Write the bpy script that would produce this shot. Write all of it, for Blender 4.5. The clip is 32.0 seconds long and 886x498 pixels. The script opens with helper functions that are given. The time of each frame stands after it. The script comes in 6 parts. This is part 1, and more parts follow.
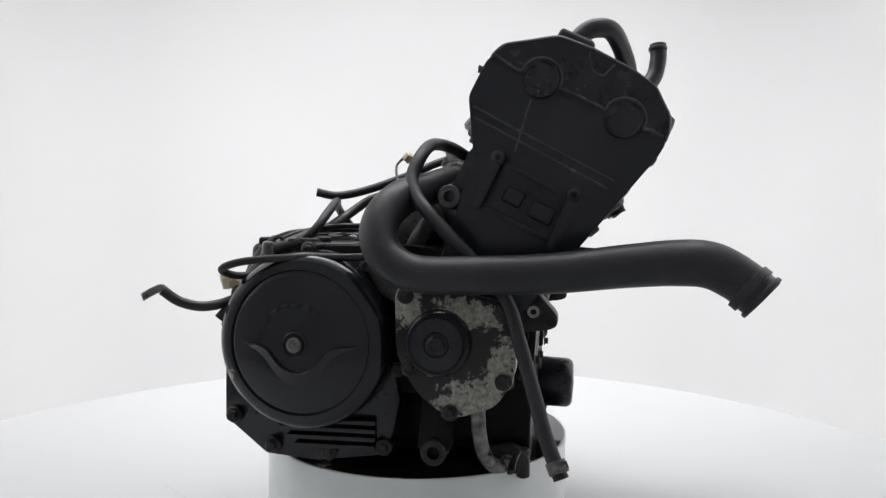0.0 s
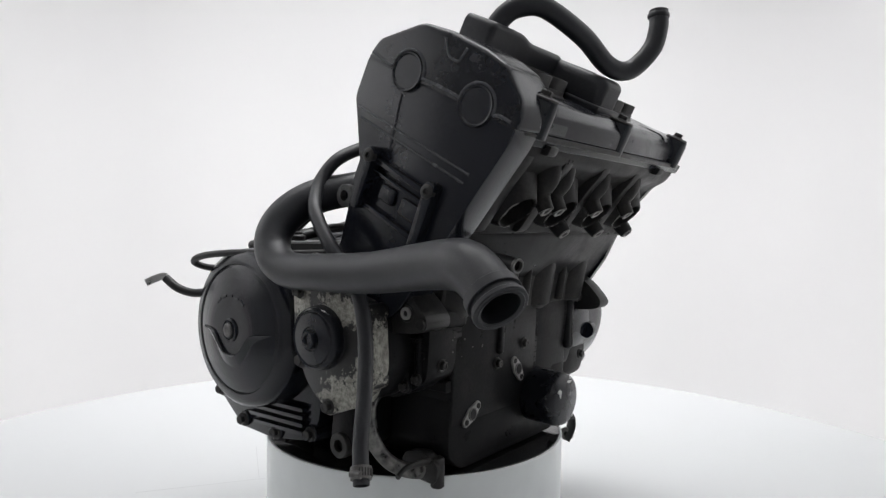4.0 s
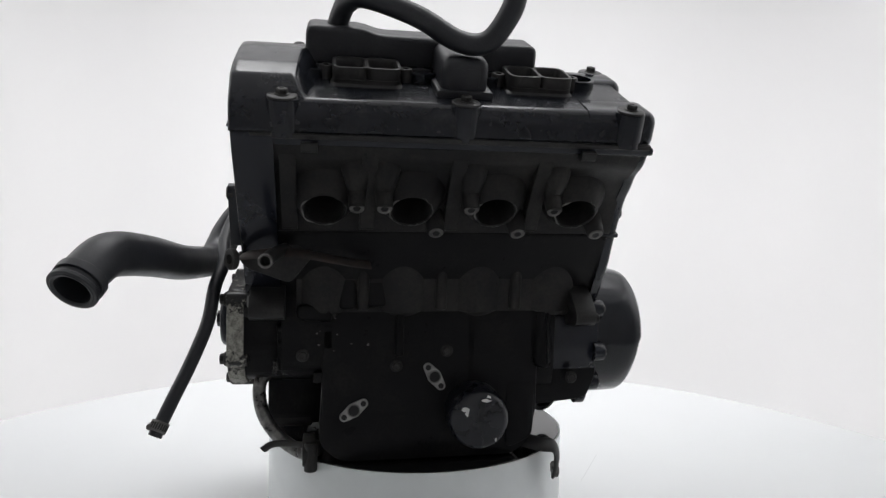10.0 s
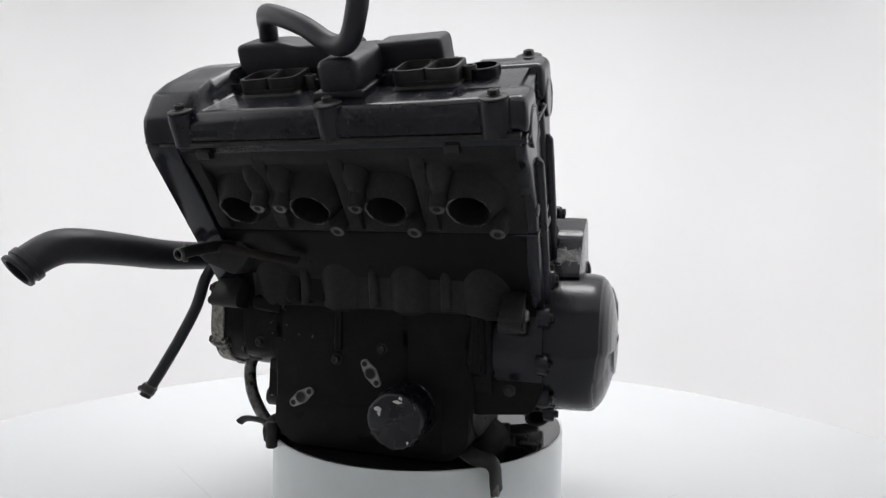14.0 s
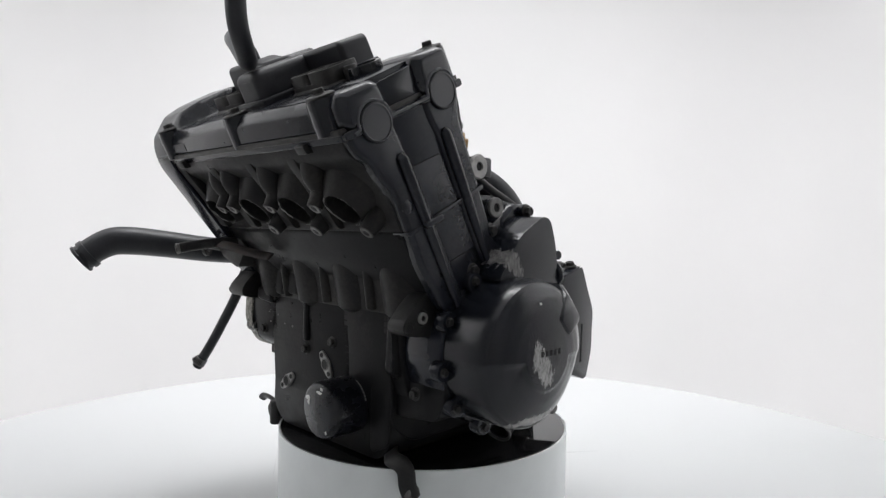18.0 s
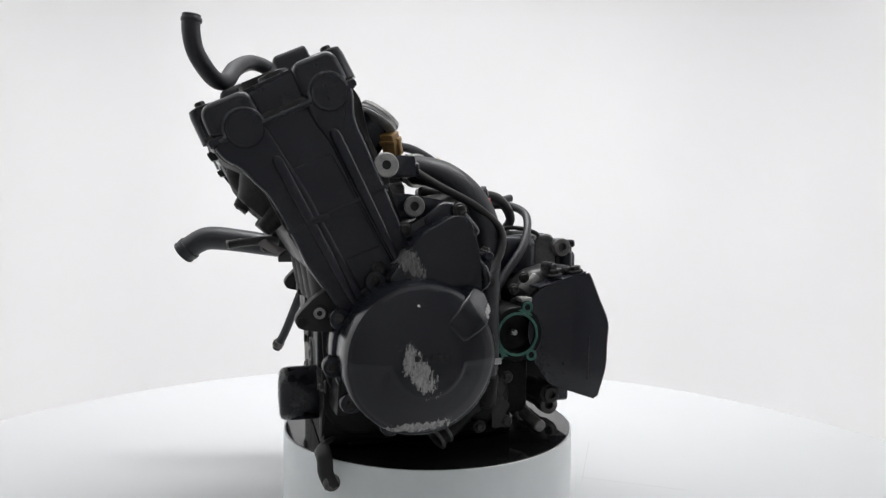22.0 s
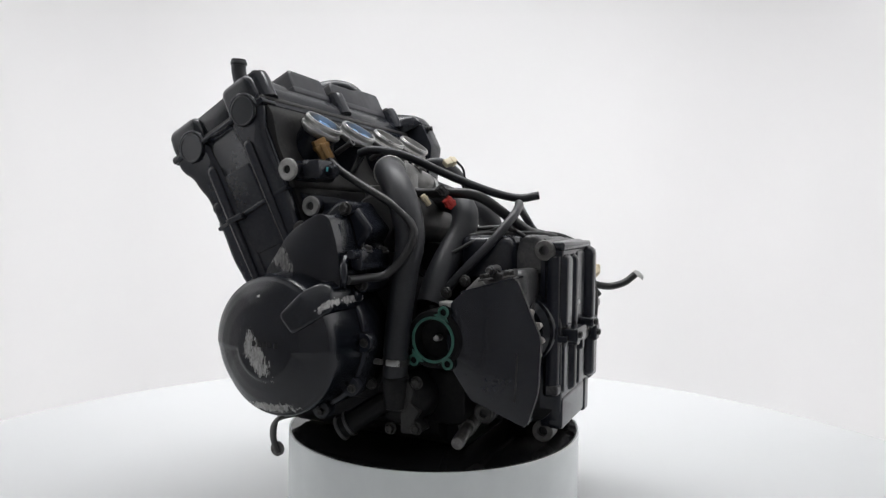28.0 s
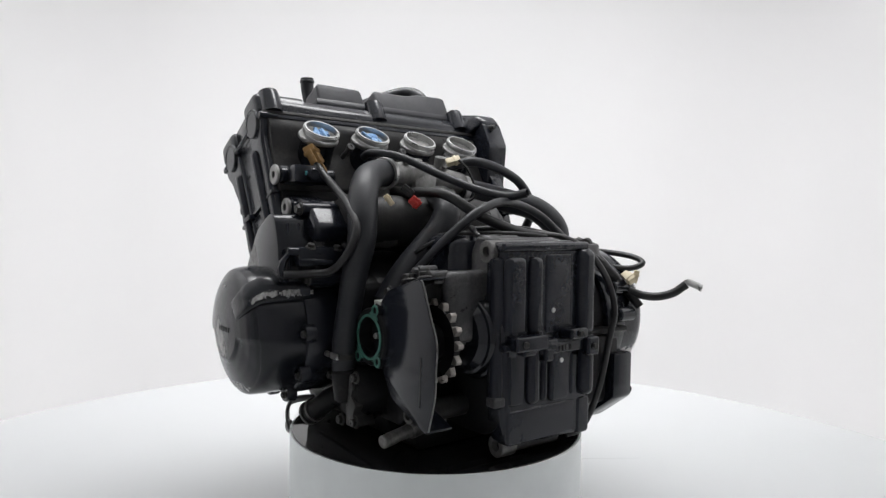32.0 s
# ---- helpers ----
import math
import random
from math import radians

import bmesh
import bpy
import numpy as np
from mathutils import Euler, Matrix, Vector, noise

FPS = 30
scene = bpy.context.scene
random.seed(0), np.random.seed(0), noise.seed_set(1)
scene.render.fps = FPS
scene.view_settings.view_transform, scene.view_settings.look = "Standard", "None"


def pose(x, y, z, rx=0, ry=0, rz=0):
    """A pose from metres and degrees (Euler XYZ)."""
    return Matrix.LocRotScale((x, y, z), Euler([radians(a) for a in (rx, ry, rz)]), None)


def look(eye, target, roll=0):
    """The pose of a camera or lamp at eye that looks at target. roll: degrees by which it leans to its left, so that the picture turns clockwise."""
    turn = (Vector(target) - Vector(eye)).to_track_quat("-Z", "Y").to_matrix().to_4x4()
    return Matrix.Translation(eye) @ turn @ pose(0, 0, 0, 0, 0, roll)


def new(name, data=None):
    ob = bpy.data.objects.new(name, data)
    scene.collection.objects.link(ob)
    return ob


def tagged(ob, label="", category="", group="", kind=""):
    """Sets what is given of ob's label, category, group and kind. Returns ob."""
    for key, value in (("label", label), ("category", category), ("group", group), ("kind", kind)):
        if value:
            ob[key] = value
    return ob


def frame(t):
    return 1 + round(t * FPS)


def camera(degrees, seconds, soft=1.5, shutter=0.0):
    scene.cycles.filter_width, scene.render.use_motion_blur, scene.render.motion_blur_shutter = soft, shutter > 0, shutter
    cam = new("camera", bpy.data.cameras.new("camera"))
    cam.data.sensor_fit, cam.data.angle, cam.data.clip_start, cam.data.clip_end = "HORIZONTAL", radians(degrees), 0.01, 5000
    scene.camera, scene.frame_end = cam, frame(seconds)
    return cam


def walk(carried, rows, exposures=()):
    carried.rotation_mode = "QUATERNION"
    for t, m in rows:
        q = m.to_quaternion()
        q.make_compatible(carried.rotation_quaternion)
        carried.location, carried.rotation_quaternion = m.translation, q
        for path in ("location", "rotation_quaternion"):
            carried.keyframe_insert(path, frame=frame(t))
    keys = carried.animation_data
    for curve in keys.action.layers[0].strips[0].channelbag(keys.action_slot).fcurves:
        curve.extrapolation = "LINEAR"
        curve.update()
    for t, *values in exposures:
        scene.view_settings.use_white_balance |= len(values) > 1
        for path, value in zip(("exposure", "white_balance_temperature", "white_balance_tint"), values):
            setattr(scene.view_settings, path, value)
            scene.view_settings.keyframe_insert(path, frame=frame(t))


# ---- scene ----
# One engine on a slowly turning table in a white photo booth. The camera stands still.
RATE = -6.9418          # degrees per second of the turntable
YAW = -12.0             # the engine's turn at the start
SECONDS = 32.0
TOP = 0.0191            # height of the pedestal's top
TABLE = -0.095          # height of the turntable

cam = camera(67.286, SECONDS, soft=1.35)
EYE = Vector((0.0, -0.78873, 0.25597))
AIM = EYE + Vector((0.02296, 0.99900, -0.03841))
STAND = look(EYE, AIM, 0.76)
walk(cam, [(0.0, STAND), (SECONDS, STAND)])

# ---- world and light ----
world = bpy.data.worlds.new("booth_air")
scene.world = world
world.use_nodes = True
world.node_tree.nodes["Background"].inputs[0].default_value = (0.92, 0.95, 1.0, 1)
world.node_tree.nodes["Background"].inputs[1].default_value = 0.05
scene.view_settings.exposure = -0.44


def area(name, m, sx, sy, power, colour=(1, 1, 1), spread=180):
    data = bpy.data.lights.new(name, "AREA")
    data.shape, data.size, data.size_y, data.energy, data.color = "RECTANGLE", sx, sy, power, colour
    data.spread = radians(spread)
    ob = new(name, data)
    ob.matrix_world = m
    return ob


area("ceiling_softbox", pose(0, 0.20, 1.88), 2.7, 2.7, 15, (0.985, 0.985, 1.0))
# unseen lamps added to lift the back and side walls
area("back_wall_fill", look((0, 0.30, 1.86), (0, 1.75, -0.75)), 2.4, 0.4, 15, (0.985, 0.985, 0.995), 100)
for x in (-1, 1):
    area("side_wall_fill", look((0.25 * x, 0.45, 1.86), (1.42 * x, 0.95, -0.60)), 0.4, 1.8, 10.5, (0.985, 0.985, 0.995), 90)
# two more added lamps out of view, for side fill and gloss
area("side_fill", look((-1.36, 0.1, 0.75), (0, 0.3, 0.2)), 1.2, 1.4, 6, (0.98, 0.985, 1.0))
area("side_fill", look((1.36, 0.1, 0.75), (0, 0.3, 0.2)), 1.2, 1.4, 6, (0.98, 0.985, 1.0))


# ---- materials ----
def make(name):
    m = bpy.data.materials.new(name)
    m.use_nodes = True
    nt = m.node_tree
    return m, nt, nt.nodes["Principled BSDF"]


def node(nt, kind, **values):
    n = nt.nodes.new(kind)
    for k, v in values.items():
        n.inputs[k.replace("_", " ")].default_value = v
    return n


def grain(nt, scale, detail=4.0, rough=0.6, stretch=(1, 1, 1)):
    """Noise in the thing's own space; gives the Fac output."""
    co = nt.nodes.new("ShaderNodeTexCoord")
    mp = nt.nodes.new("ShaderNodeMapping")
    mp.inputs["Scale"].default_value = stretch
    nt.links.new(co.outputs["Object"], mp.inputs["Vector"])
    n = node(nt, "ShaderNodeTexNoise", Scale=scale, Detail=detail, Roughness=rough)
    nt.links.new(mp.outputs["Vector"], n.inputs["Vector"])
    return n.outputs["Fac"]


def ramp(nt, fac, a, b, ca=(0, 0, 0, 1), cb=(1, 1, 1, 1)):
    r = nt.nodes.new("ShaderNodeValToRGB")
    r.color_ramp.elements[0].position, r.color_ramp.elements[1].position = a, b
    r.color_ramp.elements[0].color, r.color_ramp.elements[1].color = ca, cb
    nt.links.new(fac, r.inputs["Fac"])
    return r.outputs["Color"]


def mix(nt, fac, a, b):
    """Colour mix; a and b are sockets or colours."""
    n = nt.nodes.new("ShaderNodeMix")
    n.data_type = "RGBA"
    nt.links.new(fac, n.inputs[0])
    for v, s in ((a, n.inputs[6]), (b, n.inputs[7])):
        if isinstance(v, tuple):
            s.default_value = (*v, 1) if len(v) == 3 else v
        else:
            nt.links.new(v, s)
    return n.outputs[2]


def arith(nt, op, a, b):
    n = nt.nodes.new("ShaderNodeMath")
    n.operation = op
    for v, s in ((a, n.inputs[0]), (b, n.inputs[1])):
        if isinstance(v, (int, float)):
            s.default_value = v
        else:
            nt.links.new(v, s)
    return n.outputs[0]


def bumped(nt, bsdf, heights, strength=0.3, distance=0.001):
    b = node(nt, "ShaderNodeBump", Strength=strength, Distance=distance)
    nt.links.new(heights, b.inputs["Height"])
    nt.links.new(b.outputs["Normal"], bsdf.inputs["Normal"])


def surface(name, base, base2, rough, metal=0.0, scale=40.0, fine=500.0, bump=0.25, dust=None, dust_amount=0.62, spread=0.12, stretch=(1, 1, 1), spec=0.5):
    """A worn surface: two base colours in blotches, a fine grain in relief, and dust or dirt in patches."""
    m, nt, p = make(name)
    blot = grain(nt, scale, 5, 0.65, stretch)
    fin = grain(nt, fine, 3, 0.6)
    colour = mix(nt, ramp(nt, blot, 0.35, 0.7), base, base2)
    if dust:
        d = arith(nt, "ADD", arith(nt, "MULTIPLY", grain(nt, scale * 0.45, 8, 0.72), 0.75), arith(nt, "MULTIPLY", fin, 0.25))
        colour = mix(nt, ramp(nt, d, dust_amount - 0.18, dust_amount + 0.22), colour, dust)
    p.inputs["Metallic"].default_value = metal
    p.inputs["Specular IOR Level"].default_value = spec
    nt.links.new(colour, p.inputs["Base Color"])
    rr = ramp(nt, blot, 0.3, 0.7, (rough - spread,) * 3 + (1,), (rough + spread,) * 3 + (1,))
    nt.links.new(rr, p.inputs["Roughness"])
    h = arith(nt, "ADD", arith(nt, "MULTIPLY", blot, 0.6), arith(nt, "MULTIPLY", fin, 0.4))
    bumped(nt, p, h, bump, 0.0012)
    return m


def scraped(name, base, rough, spots, metal_colour=(0.42, 0.41, 0.39), fine=420.0, streak=(1, 1, 1)):
    """Black paint worn through to bare alloy: each spot is a centre, its half sizes and a lean in the side plane (x, z)."""
    m, nt, p = make(name)
    co = nt.nodes.new("ShaderNodeTexCoord")
    rag = grain(nt, 150, 6, 0.75, streak)
    total = None
    for x, z, rx, rz, lean in spots:
        mp = nt.nodes.new("ShaderNodeMapping")
        mp.vector_type = "TEXTURE"
        mp.inputs["Location"].default_value = (x, 0, z)
        mp.inputs["Rotation"].default_value = (0, radians(lean), 0)
        mp.inputs["Scale"].default_value = (rx, 100.0, rz)
        nt.links.new(co.outputs["Object"], mp.inputs["Vector"])
        ln = nt.nodes.new("ShaderNodeVectorMath")
        ln.operation = "LENGTH"
        nt.links.new(mp.outputs["Vector"], ln.inputs[0])
        one = arith(nt, "SUBTRACT", 1.0, ln.outputs["Value"])
        total = one if total is None else arith(nt, "MAXIMUM", total, one)
    fac = arith(nt, "ADD", total, arith(nt, "MULTIPLY", arith(nt, "SUBTRACT", rag, 0.5), 2.6))
    mask = ramp(nt, fac, 0.28, 0.40)
    fin = grain(nt, fine, 4, 0.65)
    blot = grain(nt, 45, 5, 0.6)
    dark = mix(nt, ramp(nt, blot, 0.35, 0.75), base, tuple(c * 1.25 + 0.001 for c in base))
    bare = mix(nt, ramp(nt, grain(nt, 170, 6, 0.8, streak), 0.36, 0.60), tuple(c * 0.30 for c in metal_colour), metal_colour)
    nt.links.new(mix(nt, mask, dark, bare), p.inputs["Base Color"])
    nt.links.new(arith(nt, "MULTIPLY", mask, 0.35), p.inputs["Metallic"])
    nt.links.new(ramp(nt, arith(nt, "ADD", arith(nt, "MULTIPLY", mask, 0.5), arith(nt, "MULTIPLY", blot, 0.5)), 0.2, 0.8, (rough - 0.08,) * 3 + (1,), (rough + 0.2,) * 3 + (1,)), p.inputs["Roughness"])
    bumped(nt, p, arith(nt, "ADD", arith(nt, "MULTIPLY", fin, 0.5), arith(nt, "MULTIPLY", mask, -0.35)), 0.35, 0.001)
    return m


def plain(name, colour, rough, metal=0.0, emit=0.0, vary=0.94, scale=25):
    m, nt, p = make(name)
    n = grain(nt, scale, 4)
    nt.links.new(mix(nt, ramp(nt, n, 0.3, 0.7), tuple(c * vary for c in colour), colour), p.inputs["Base Color"])
    p.inputs["Roughness"].default_value, p.inputs["Metallic"].default_value = rough, metal
    if emit:
        p.inputs["Emission Color"].default_value = (*colour, 1)
        p.inputs["Emission Strength"].default_value = emit
    return m


PAINT = surface("satin_black_paint", (0.0106, 0.0123, 0.0184), (0.0136, 0.0154, 0.0220), 0.20, scale=14, fine=260, bump=0.02, dust=(0.034, 0.035, 0.039), dust_amount=0.68, spread=0.07, spec=0.44)
COVER = surface("cover_black_paint", (0.0092, 0.0108, 0.0160), (0.0118, 0.0136, 0.0192), 0.17, scale=12, fine=260, bump=0.015, dust=(0.024, 0.025, 0.030), dust_amount=0.70, spread=0.05)
CAST = surface("dirty_black_casting", (0.0150, 0.0150, 0.0158), (0.0215, 0.0210, 0.0210), 0.45, scale=45, fine=420, bump=0.18, dust=(0.060, 0.057, 0.053), dust_amount=0.64, spec=0.36)
# oily castings; on the cylinder block it also paints shade
GRIME_SHADE = surface("oily_and_shaded_black_casting", (0.0088, 0.0089, 0.0100), (0.0125, 0.0124, 0.0130), 0.36, scale=30, fine=300, bump=0.22, dust=(0.042, 0.040, 0.037), dust_amount=0.72, spread=0.12, spec=0.11)
DUSTY = surface("dusty_cover_paint", (0.0080, 0.0094, 0.0140), (0.0110, 0.0124, 0.0172), 0.22, scale=55, fine=260, bump=0.025, dust=(0.055, 0.053, 0.052), dust_amount=0.72, spread=0.07, spec=0.40)
SOOT = surface("sooty_black_casting", (0.0215, 0.0214, 0.0224), (0.0310, 0.0305, 0.0306), 0.42, scale=34, fine=320, bump=0.24, dust=(0.070, 0.066, 0.060), dust_amount=0.64, spread=0.16, spec=0.12)
# lighter black that puts the highlights of raised edges into the colour
EDGE_GLINT = surface("black_edge_highlight", (0.036, 0.039, 0.046), (0.062, 0.065, 0.072), 0.25, scale=60, fine=260, bump=0.05, spread=0.05)
FADED = surface("faded_black_plastic", (0.0190, 0.0200, 0.0245), (0.0260, 0.0270, 0.0315), 0.42, scale=40, fine=420, bump=0.10, dust=(0.060, 0.060, 0.063), dust_amount=0.66, spread=0.08, spec=0.40)
RUBBER = surface("black_rubber", (0.0125, 0.0138, 0.0178), (0.0165, 0.0180, 0.0224), 0.44, scale=30, fine=600, bump=0.05, dust=(0.046, 0.047, 0.050), dust_amount=0.66, spread=0.07)
CABLE = surface("black_cable_sheath", (0.0110, 0.0110, 0.0120), (0.0150, 0.0150, 0.0160), 0.40, scale=60, fine=700, bump=0.1)
ALLOY = surface("corroded_cast_alloy", (0.26, 0.26, 0.25), (0.46, 0.455, 0.44), 0.48, metal=0.35, scale=90, fine=500, bump=0.5, dust=(0.07, 0.066, 0.06), dust_amount=0.66)
BRIGHT = surface("machined_alloy", (0.40, 0.40, 0.395), (0.58, 0.58, 0.57), 0.34, metal=0.85, scale=80, fine=600, bump=0.15)
STEEL = surface("dull_steel", (0.11, 0.108, 0.106), (0.24, 0.235, 0.23), 0.45, metal=0.6, scale=120, fine=700, bump=0.3, dust=(0.05, 0.04, 0.03), dust_amount=0.66)
BOLT = surface("blackened_bolt", (0.020, 0.020, 0.020), (0.045, 0.043, 0.041), 0.45, metal=0.4, scale=150, fine=700, bump=0.3)
TOOTH = surface("worn_bare_steel", (0.30, 0.28, 0.26), (0.52, 0.48, 0.45), 0.36, metal=0.6, scale=160, fine=700, bump=0.25, dust=(0.05, 0.045, 0.04), dust_amount=0.60)
RUST = surface("rusty_brown_strip", (0.014, 0.0135, 0.0135), (0.052, 0.036, 0.030), 0.60, scale=70, fine=400, bump=0.4)
CONNECTOR = surface("amber_plastic", (0.30, 0.17, 0.055), (0.40, 0.24, 0.09), 0.40, scale=60, fine=500, bump=0.1)
CREAM = surface("cream_plastic", (0.62, 0.53, 0.36), (0.72, 0.64, 0.46), 0.45, scale=60, fine=500, bump=0.1)
RED = surface("red_plastic", (0.42, 0.025, 0.02), (0.55, 0.04, 0.03), 0.40, scale=60, fine=500, bump=0.1)
GREEN = surface("green_gasket", (0.030, 0.125, 0.095), (0.055, 0.20, 0.155), 0.55, scale=120, fine=600, bump=0.3, dust=(0.03, 0.05, 0.04), dust_amount=0.62)
BLUE = surface("blue_rag", (0.14, 0.29, 0.55), (0.34, 0.50, 0.70), 0.85, scale=120, fine=700, bump=0.5)
WHITE_MARK = plain("white_ink", (0.72, 0.72, 0.70), 0.6)
GREY_MARK = plain("grey_ink", (0.22, 0.22, 0.22), 0.6)
PIPE = surface("grey_steel_pipe", (0.05, 0.05, 0.05), (0.34, 0.335, 0.32), 0.34, metal=0.75, scale=70, fine=500, bump=0.3)
GREYCAST = surface("worn_grey_casting", (0.16, 0.16, 0.157), (0.32, 0.316, 0.306), 0.42, metal=0.25, scale=60, fine=420, bump=0.35, dust=(0.05, 0.048, 0.045), dust_amount=0.64)
SCUFF = surface("scuffed_black_casting", (0.028, 0.028, 0.031), (0.050, 0.050, 0.052), 0.36, scale=50, fine=380, bump=0.2, dust=(0.17, 0.168, 0.162), dust_amount=0.62)
# near-black: shade of holes put into colour, also dark letters and reeds
DARK = plain("hole_shade_and_letter_black", (0.006, 0.006, 0.0065), 0.7)
TABLE_WHITE = plain("white_tabletop", (0.535, 0.545, 0.550), 0.55, vary=0.985, scale=3)
PED_WHITE = plain("white_pedestal_shell", (0.90, 0.935, 0.935), 0.35)
GLOSS_BLACK = plain("gloss_black_disc", (0.012, 0.012, 0.013), 0.05)
BOOTH = plain("white_booth_wall", (0.86, 0.855, 0.855), 0.9, vary=0.985, scale=1.5)
# grey of the added surfaces out of view, set for frontal fill
ROOM_FILL = plain("grey_fill_wall", (0.55, 0.55, 0.55), 0.9)
# grey for the shade along small steps in the tabletop
STEP_SHADE = plain("grey_step_shade", (0.42, 0.42, 0.43), 0.7)
CLUTCHMAT = scraped("clutch_cover_paint", (0.0068, 0.0082, 0.0125), 0.21, [(-0.145, 0.10, 0.008, 0.03, 20)])
PULSEMAT = scraped("flaking_plate_paint", (0.0067, 0.0067, 0.0071), 0.40, [(0.108, 0.132, 0.016, 0.040, 14), (0.124, 0.150, 0.008, 0.060, 0), (0.087, 0.104, 0.046, 0.025, -12), (0.026, 0.187, 0.022, 0.028, 0), (0.083, 0.180, 0.042, 0.017, 12)], (0.46, 0.45, 0.40))
ALTMAT = scraped("alternator_cover_paint", (0.0072, 0.0086, 0.0128), 0.21, [(0.0660, 0.1300, 0.0125, 0.0310, 32), (0.0740, 0.1400, 0.0095, 0.0180, 10), (0.064, 0.0795, 0.044, 0.0065, 5), (0.000, 0.1790, 0.0045, 0.0115, -40)], (0.46, 0.455, 0.445), streak=(1.6, 1, 0.6))
TRIMAT = scraped("upper_cover_paint", (0.0072, 0.0086, 0.0128), 0.21, [(0.070, 0.2235, 0.012, 0.033, 42)], (0.25, 0.245, 0.24), streak=(1.8, 1, 0.5))


# ---- mesh helpers ----
def side(p, q, h):
    return Vector((p, h, q))


TILT = radians(26.6)


def bank(u, w, h):
    """Cylinder bank: u forward, w up along the bores, h across."""
    return Vector((u * math.cos(TILT) + w * math.sin(TILT), h, -u * math.sin(TILT) + w * math.cos(TILT)))


def front(p, q, h):
    return Vector((h, p, q))


def top(p, q, h):
    return Vector((p, q, h))


def link(name, bm, material, parent=None, label="", sharp=38):
    me = bpy.data.meshes.new(name)
    bmesh.ops.recalc_face_normals(bm, faces=bm.faces)
    bm.to_mesh(me)
    bm.free()
    me.materials.append(material)
    me.polygons.foreach_set("use_smooth", [True] * len(me.polygons))
    me.set_sharp_from_angle(angle=radians(sharp))
    ob = new(name, me)
    ob.parent = parent
    if label:
        ob["label"] = label
    return ob


def part(name, bm, material, parent, label=""):
    """One mesh under a thing or a part of it, never deeper."""
    while parent.parent and parent.parent.parent:
        parent = parent.parent
    return link(name, bm, material, parent, label)


def prism(bm, pts, a, b, frame_of=side, bevel=0.0, seg=2, taper=1.0):
    """A block with the outline pts, from depth a to depth b; the end at b is shrunk by taper about its middle."""
    t = bmesh.new()
    cx, cy = sum(p[0] for p in pts) / len(pts), sum(p[1] for p in pts) / len(pts)
    lo = [t.verts.new(frame_of(p, q, a)) for p, q in pts]
    hi = [t.verts.new(frame_of(cx + (p - cx) * taper, cy + (q - cy) * taper, b)) for p, q in pts]
    t.faces.new(lo)
    t.faces.new(hi[::-1])
    n = len(pts)
    for i in range(n):
        t.faces.new((lo[i], hi[i], hi[(i + 1) % n], lo[(i + 1) % n]))
    bmesh.ops.recalc_face_normals(t, faces=t.faces)
    if bevel:
        bmesh.ops.bevel(t, geom=list(t.edges), offset=bevel, segments=seg, profile=0.5, affect="EDGES", clamp_overlap=True)
    join(bm, t)
    return bm


def soft(bm, pts, a, b, frame_of, r, back=0.0):
    """A block with the smooth outline pts from depth a to b, its edge at b rounded by r and that at a by back."""
    n = len(pts)
    area2 = sum(pts[i][0] * pts[(i + 1) % n][1] - pts[(i + 1) % n][0] * pts[i][1] for i in range(n))
    inward = []
    for i in range(n):
        t = Vector(pts[(i + 1) % n]) - Vector(pts[i - 1])
        k = Vector((-t.y, t.x)) if area2 > 0 else Vector((t.y, -t.x))
        inward.append(k.normalized() if k.length > 1e-9 else Vector((0, 0)))
    s = 1 if b > a else -1
    rows = []
    steps = [(back * (1 - math.sin(radians(q))), a + s * back * (1 - math.cos(radians(q)))) for q in (0, 30, 60)] if back else [(0.0, a)]
    steps += [(r * (1 - math.cos(radians(q))), b - s * r * (1 - math.sin(radians(q)))) for q in (0, 20, 40, 60, 78, 90)]
    for d, h in steps:
        rows.append([frame_of(p + k.x * d, q + k.y * d, h) for (p, q), k in zip(pts, inward)])
    t = bmesh.new()
    loft(t, rows)
    join(bm, t)
    return bm


def join(bm, t):
    me = bpy.data.meshes.new("tmp")
    t.to_mesh(me)
    t.free()
    bm.from_mesh(me)
    bpy.data.meshes.remove(me)


def box(bm, x0, x1, y0, y1, z0, z1, bevel=0.002, frame_of=top, seg=2, taper=1.0):
    return prism(bm, [(x0, y0), (x1, y0), (x1, y1), (x0, y1)], z0, z1, frame_of, bevel, seg, taper)


def rounded(pts, r, n=4):
    """The outline pts with each corner rounded by about r."""
    out = []
    m = len(pts)
    for i in range(m):
        p, a, b = Vector(pts[i]), Vector(pts[i - 1]), Vector(pts[(i + 1) % m])
        da, db = (a - p), (b - p)
        ra = min(r, da.length * 0.45)
        rb = min(r, db.length * 0.45)
        s, e = p + da.normalized() * ra, p + db.normalized() * rb
        for k in range(n + 1):
            f = k / n
            q = s * (1 - f) ** 2 + p * 2 * f * (1 - f) + e * f * f
            out.append((q.x, q.y))
    return out


def circle(cx, cy, r, n=32, start=0.0, sweep=360.0):
    return [(cx + r * math.cos(radians(start + sweep * k / n)), cy + r * math.sin(radians(start + sweep * k / n))) for k in range(n)]


def basis(axis):
    w = Vector(axis).normalized()
    u = w.orthogonal().normalized()
    return u, w.cross(u), w


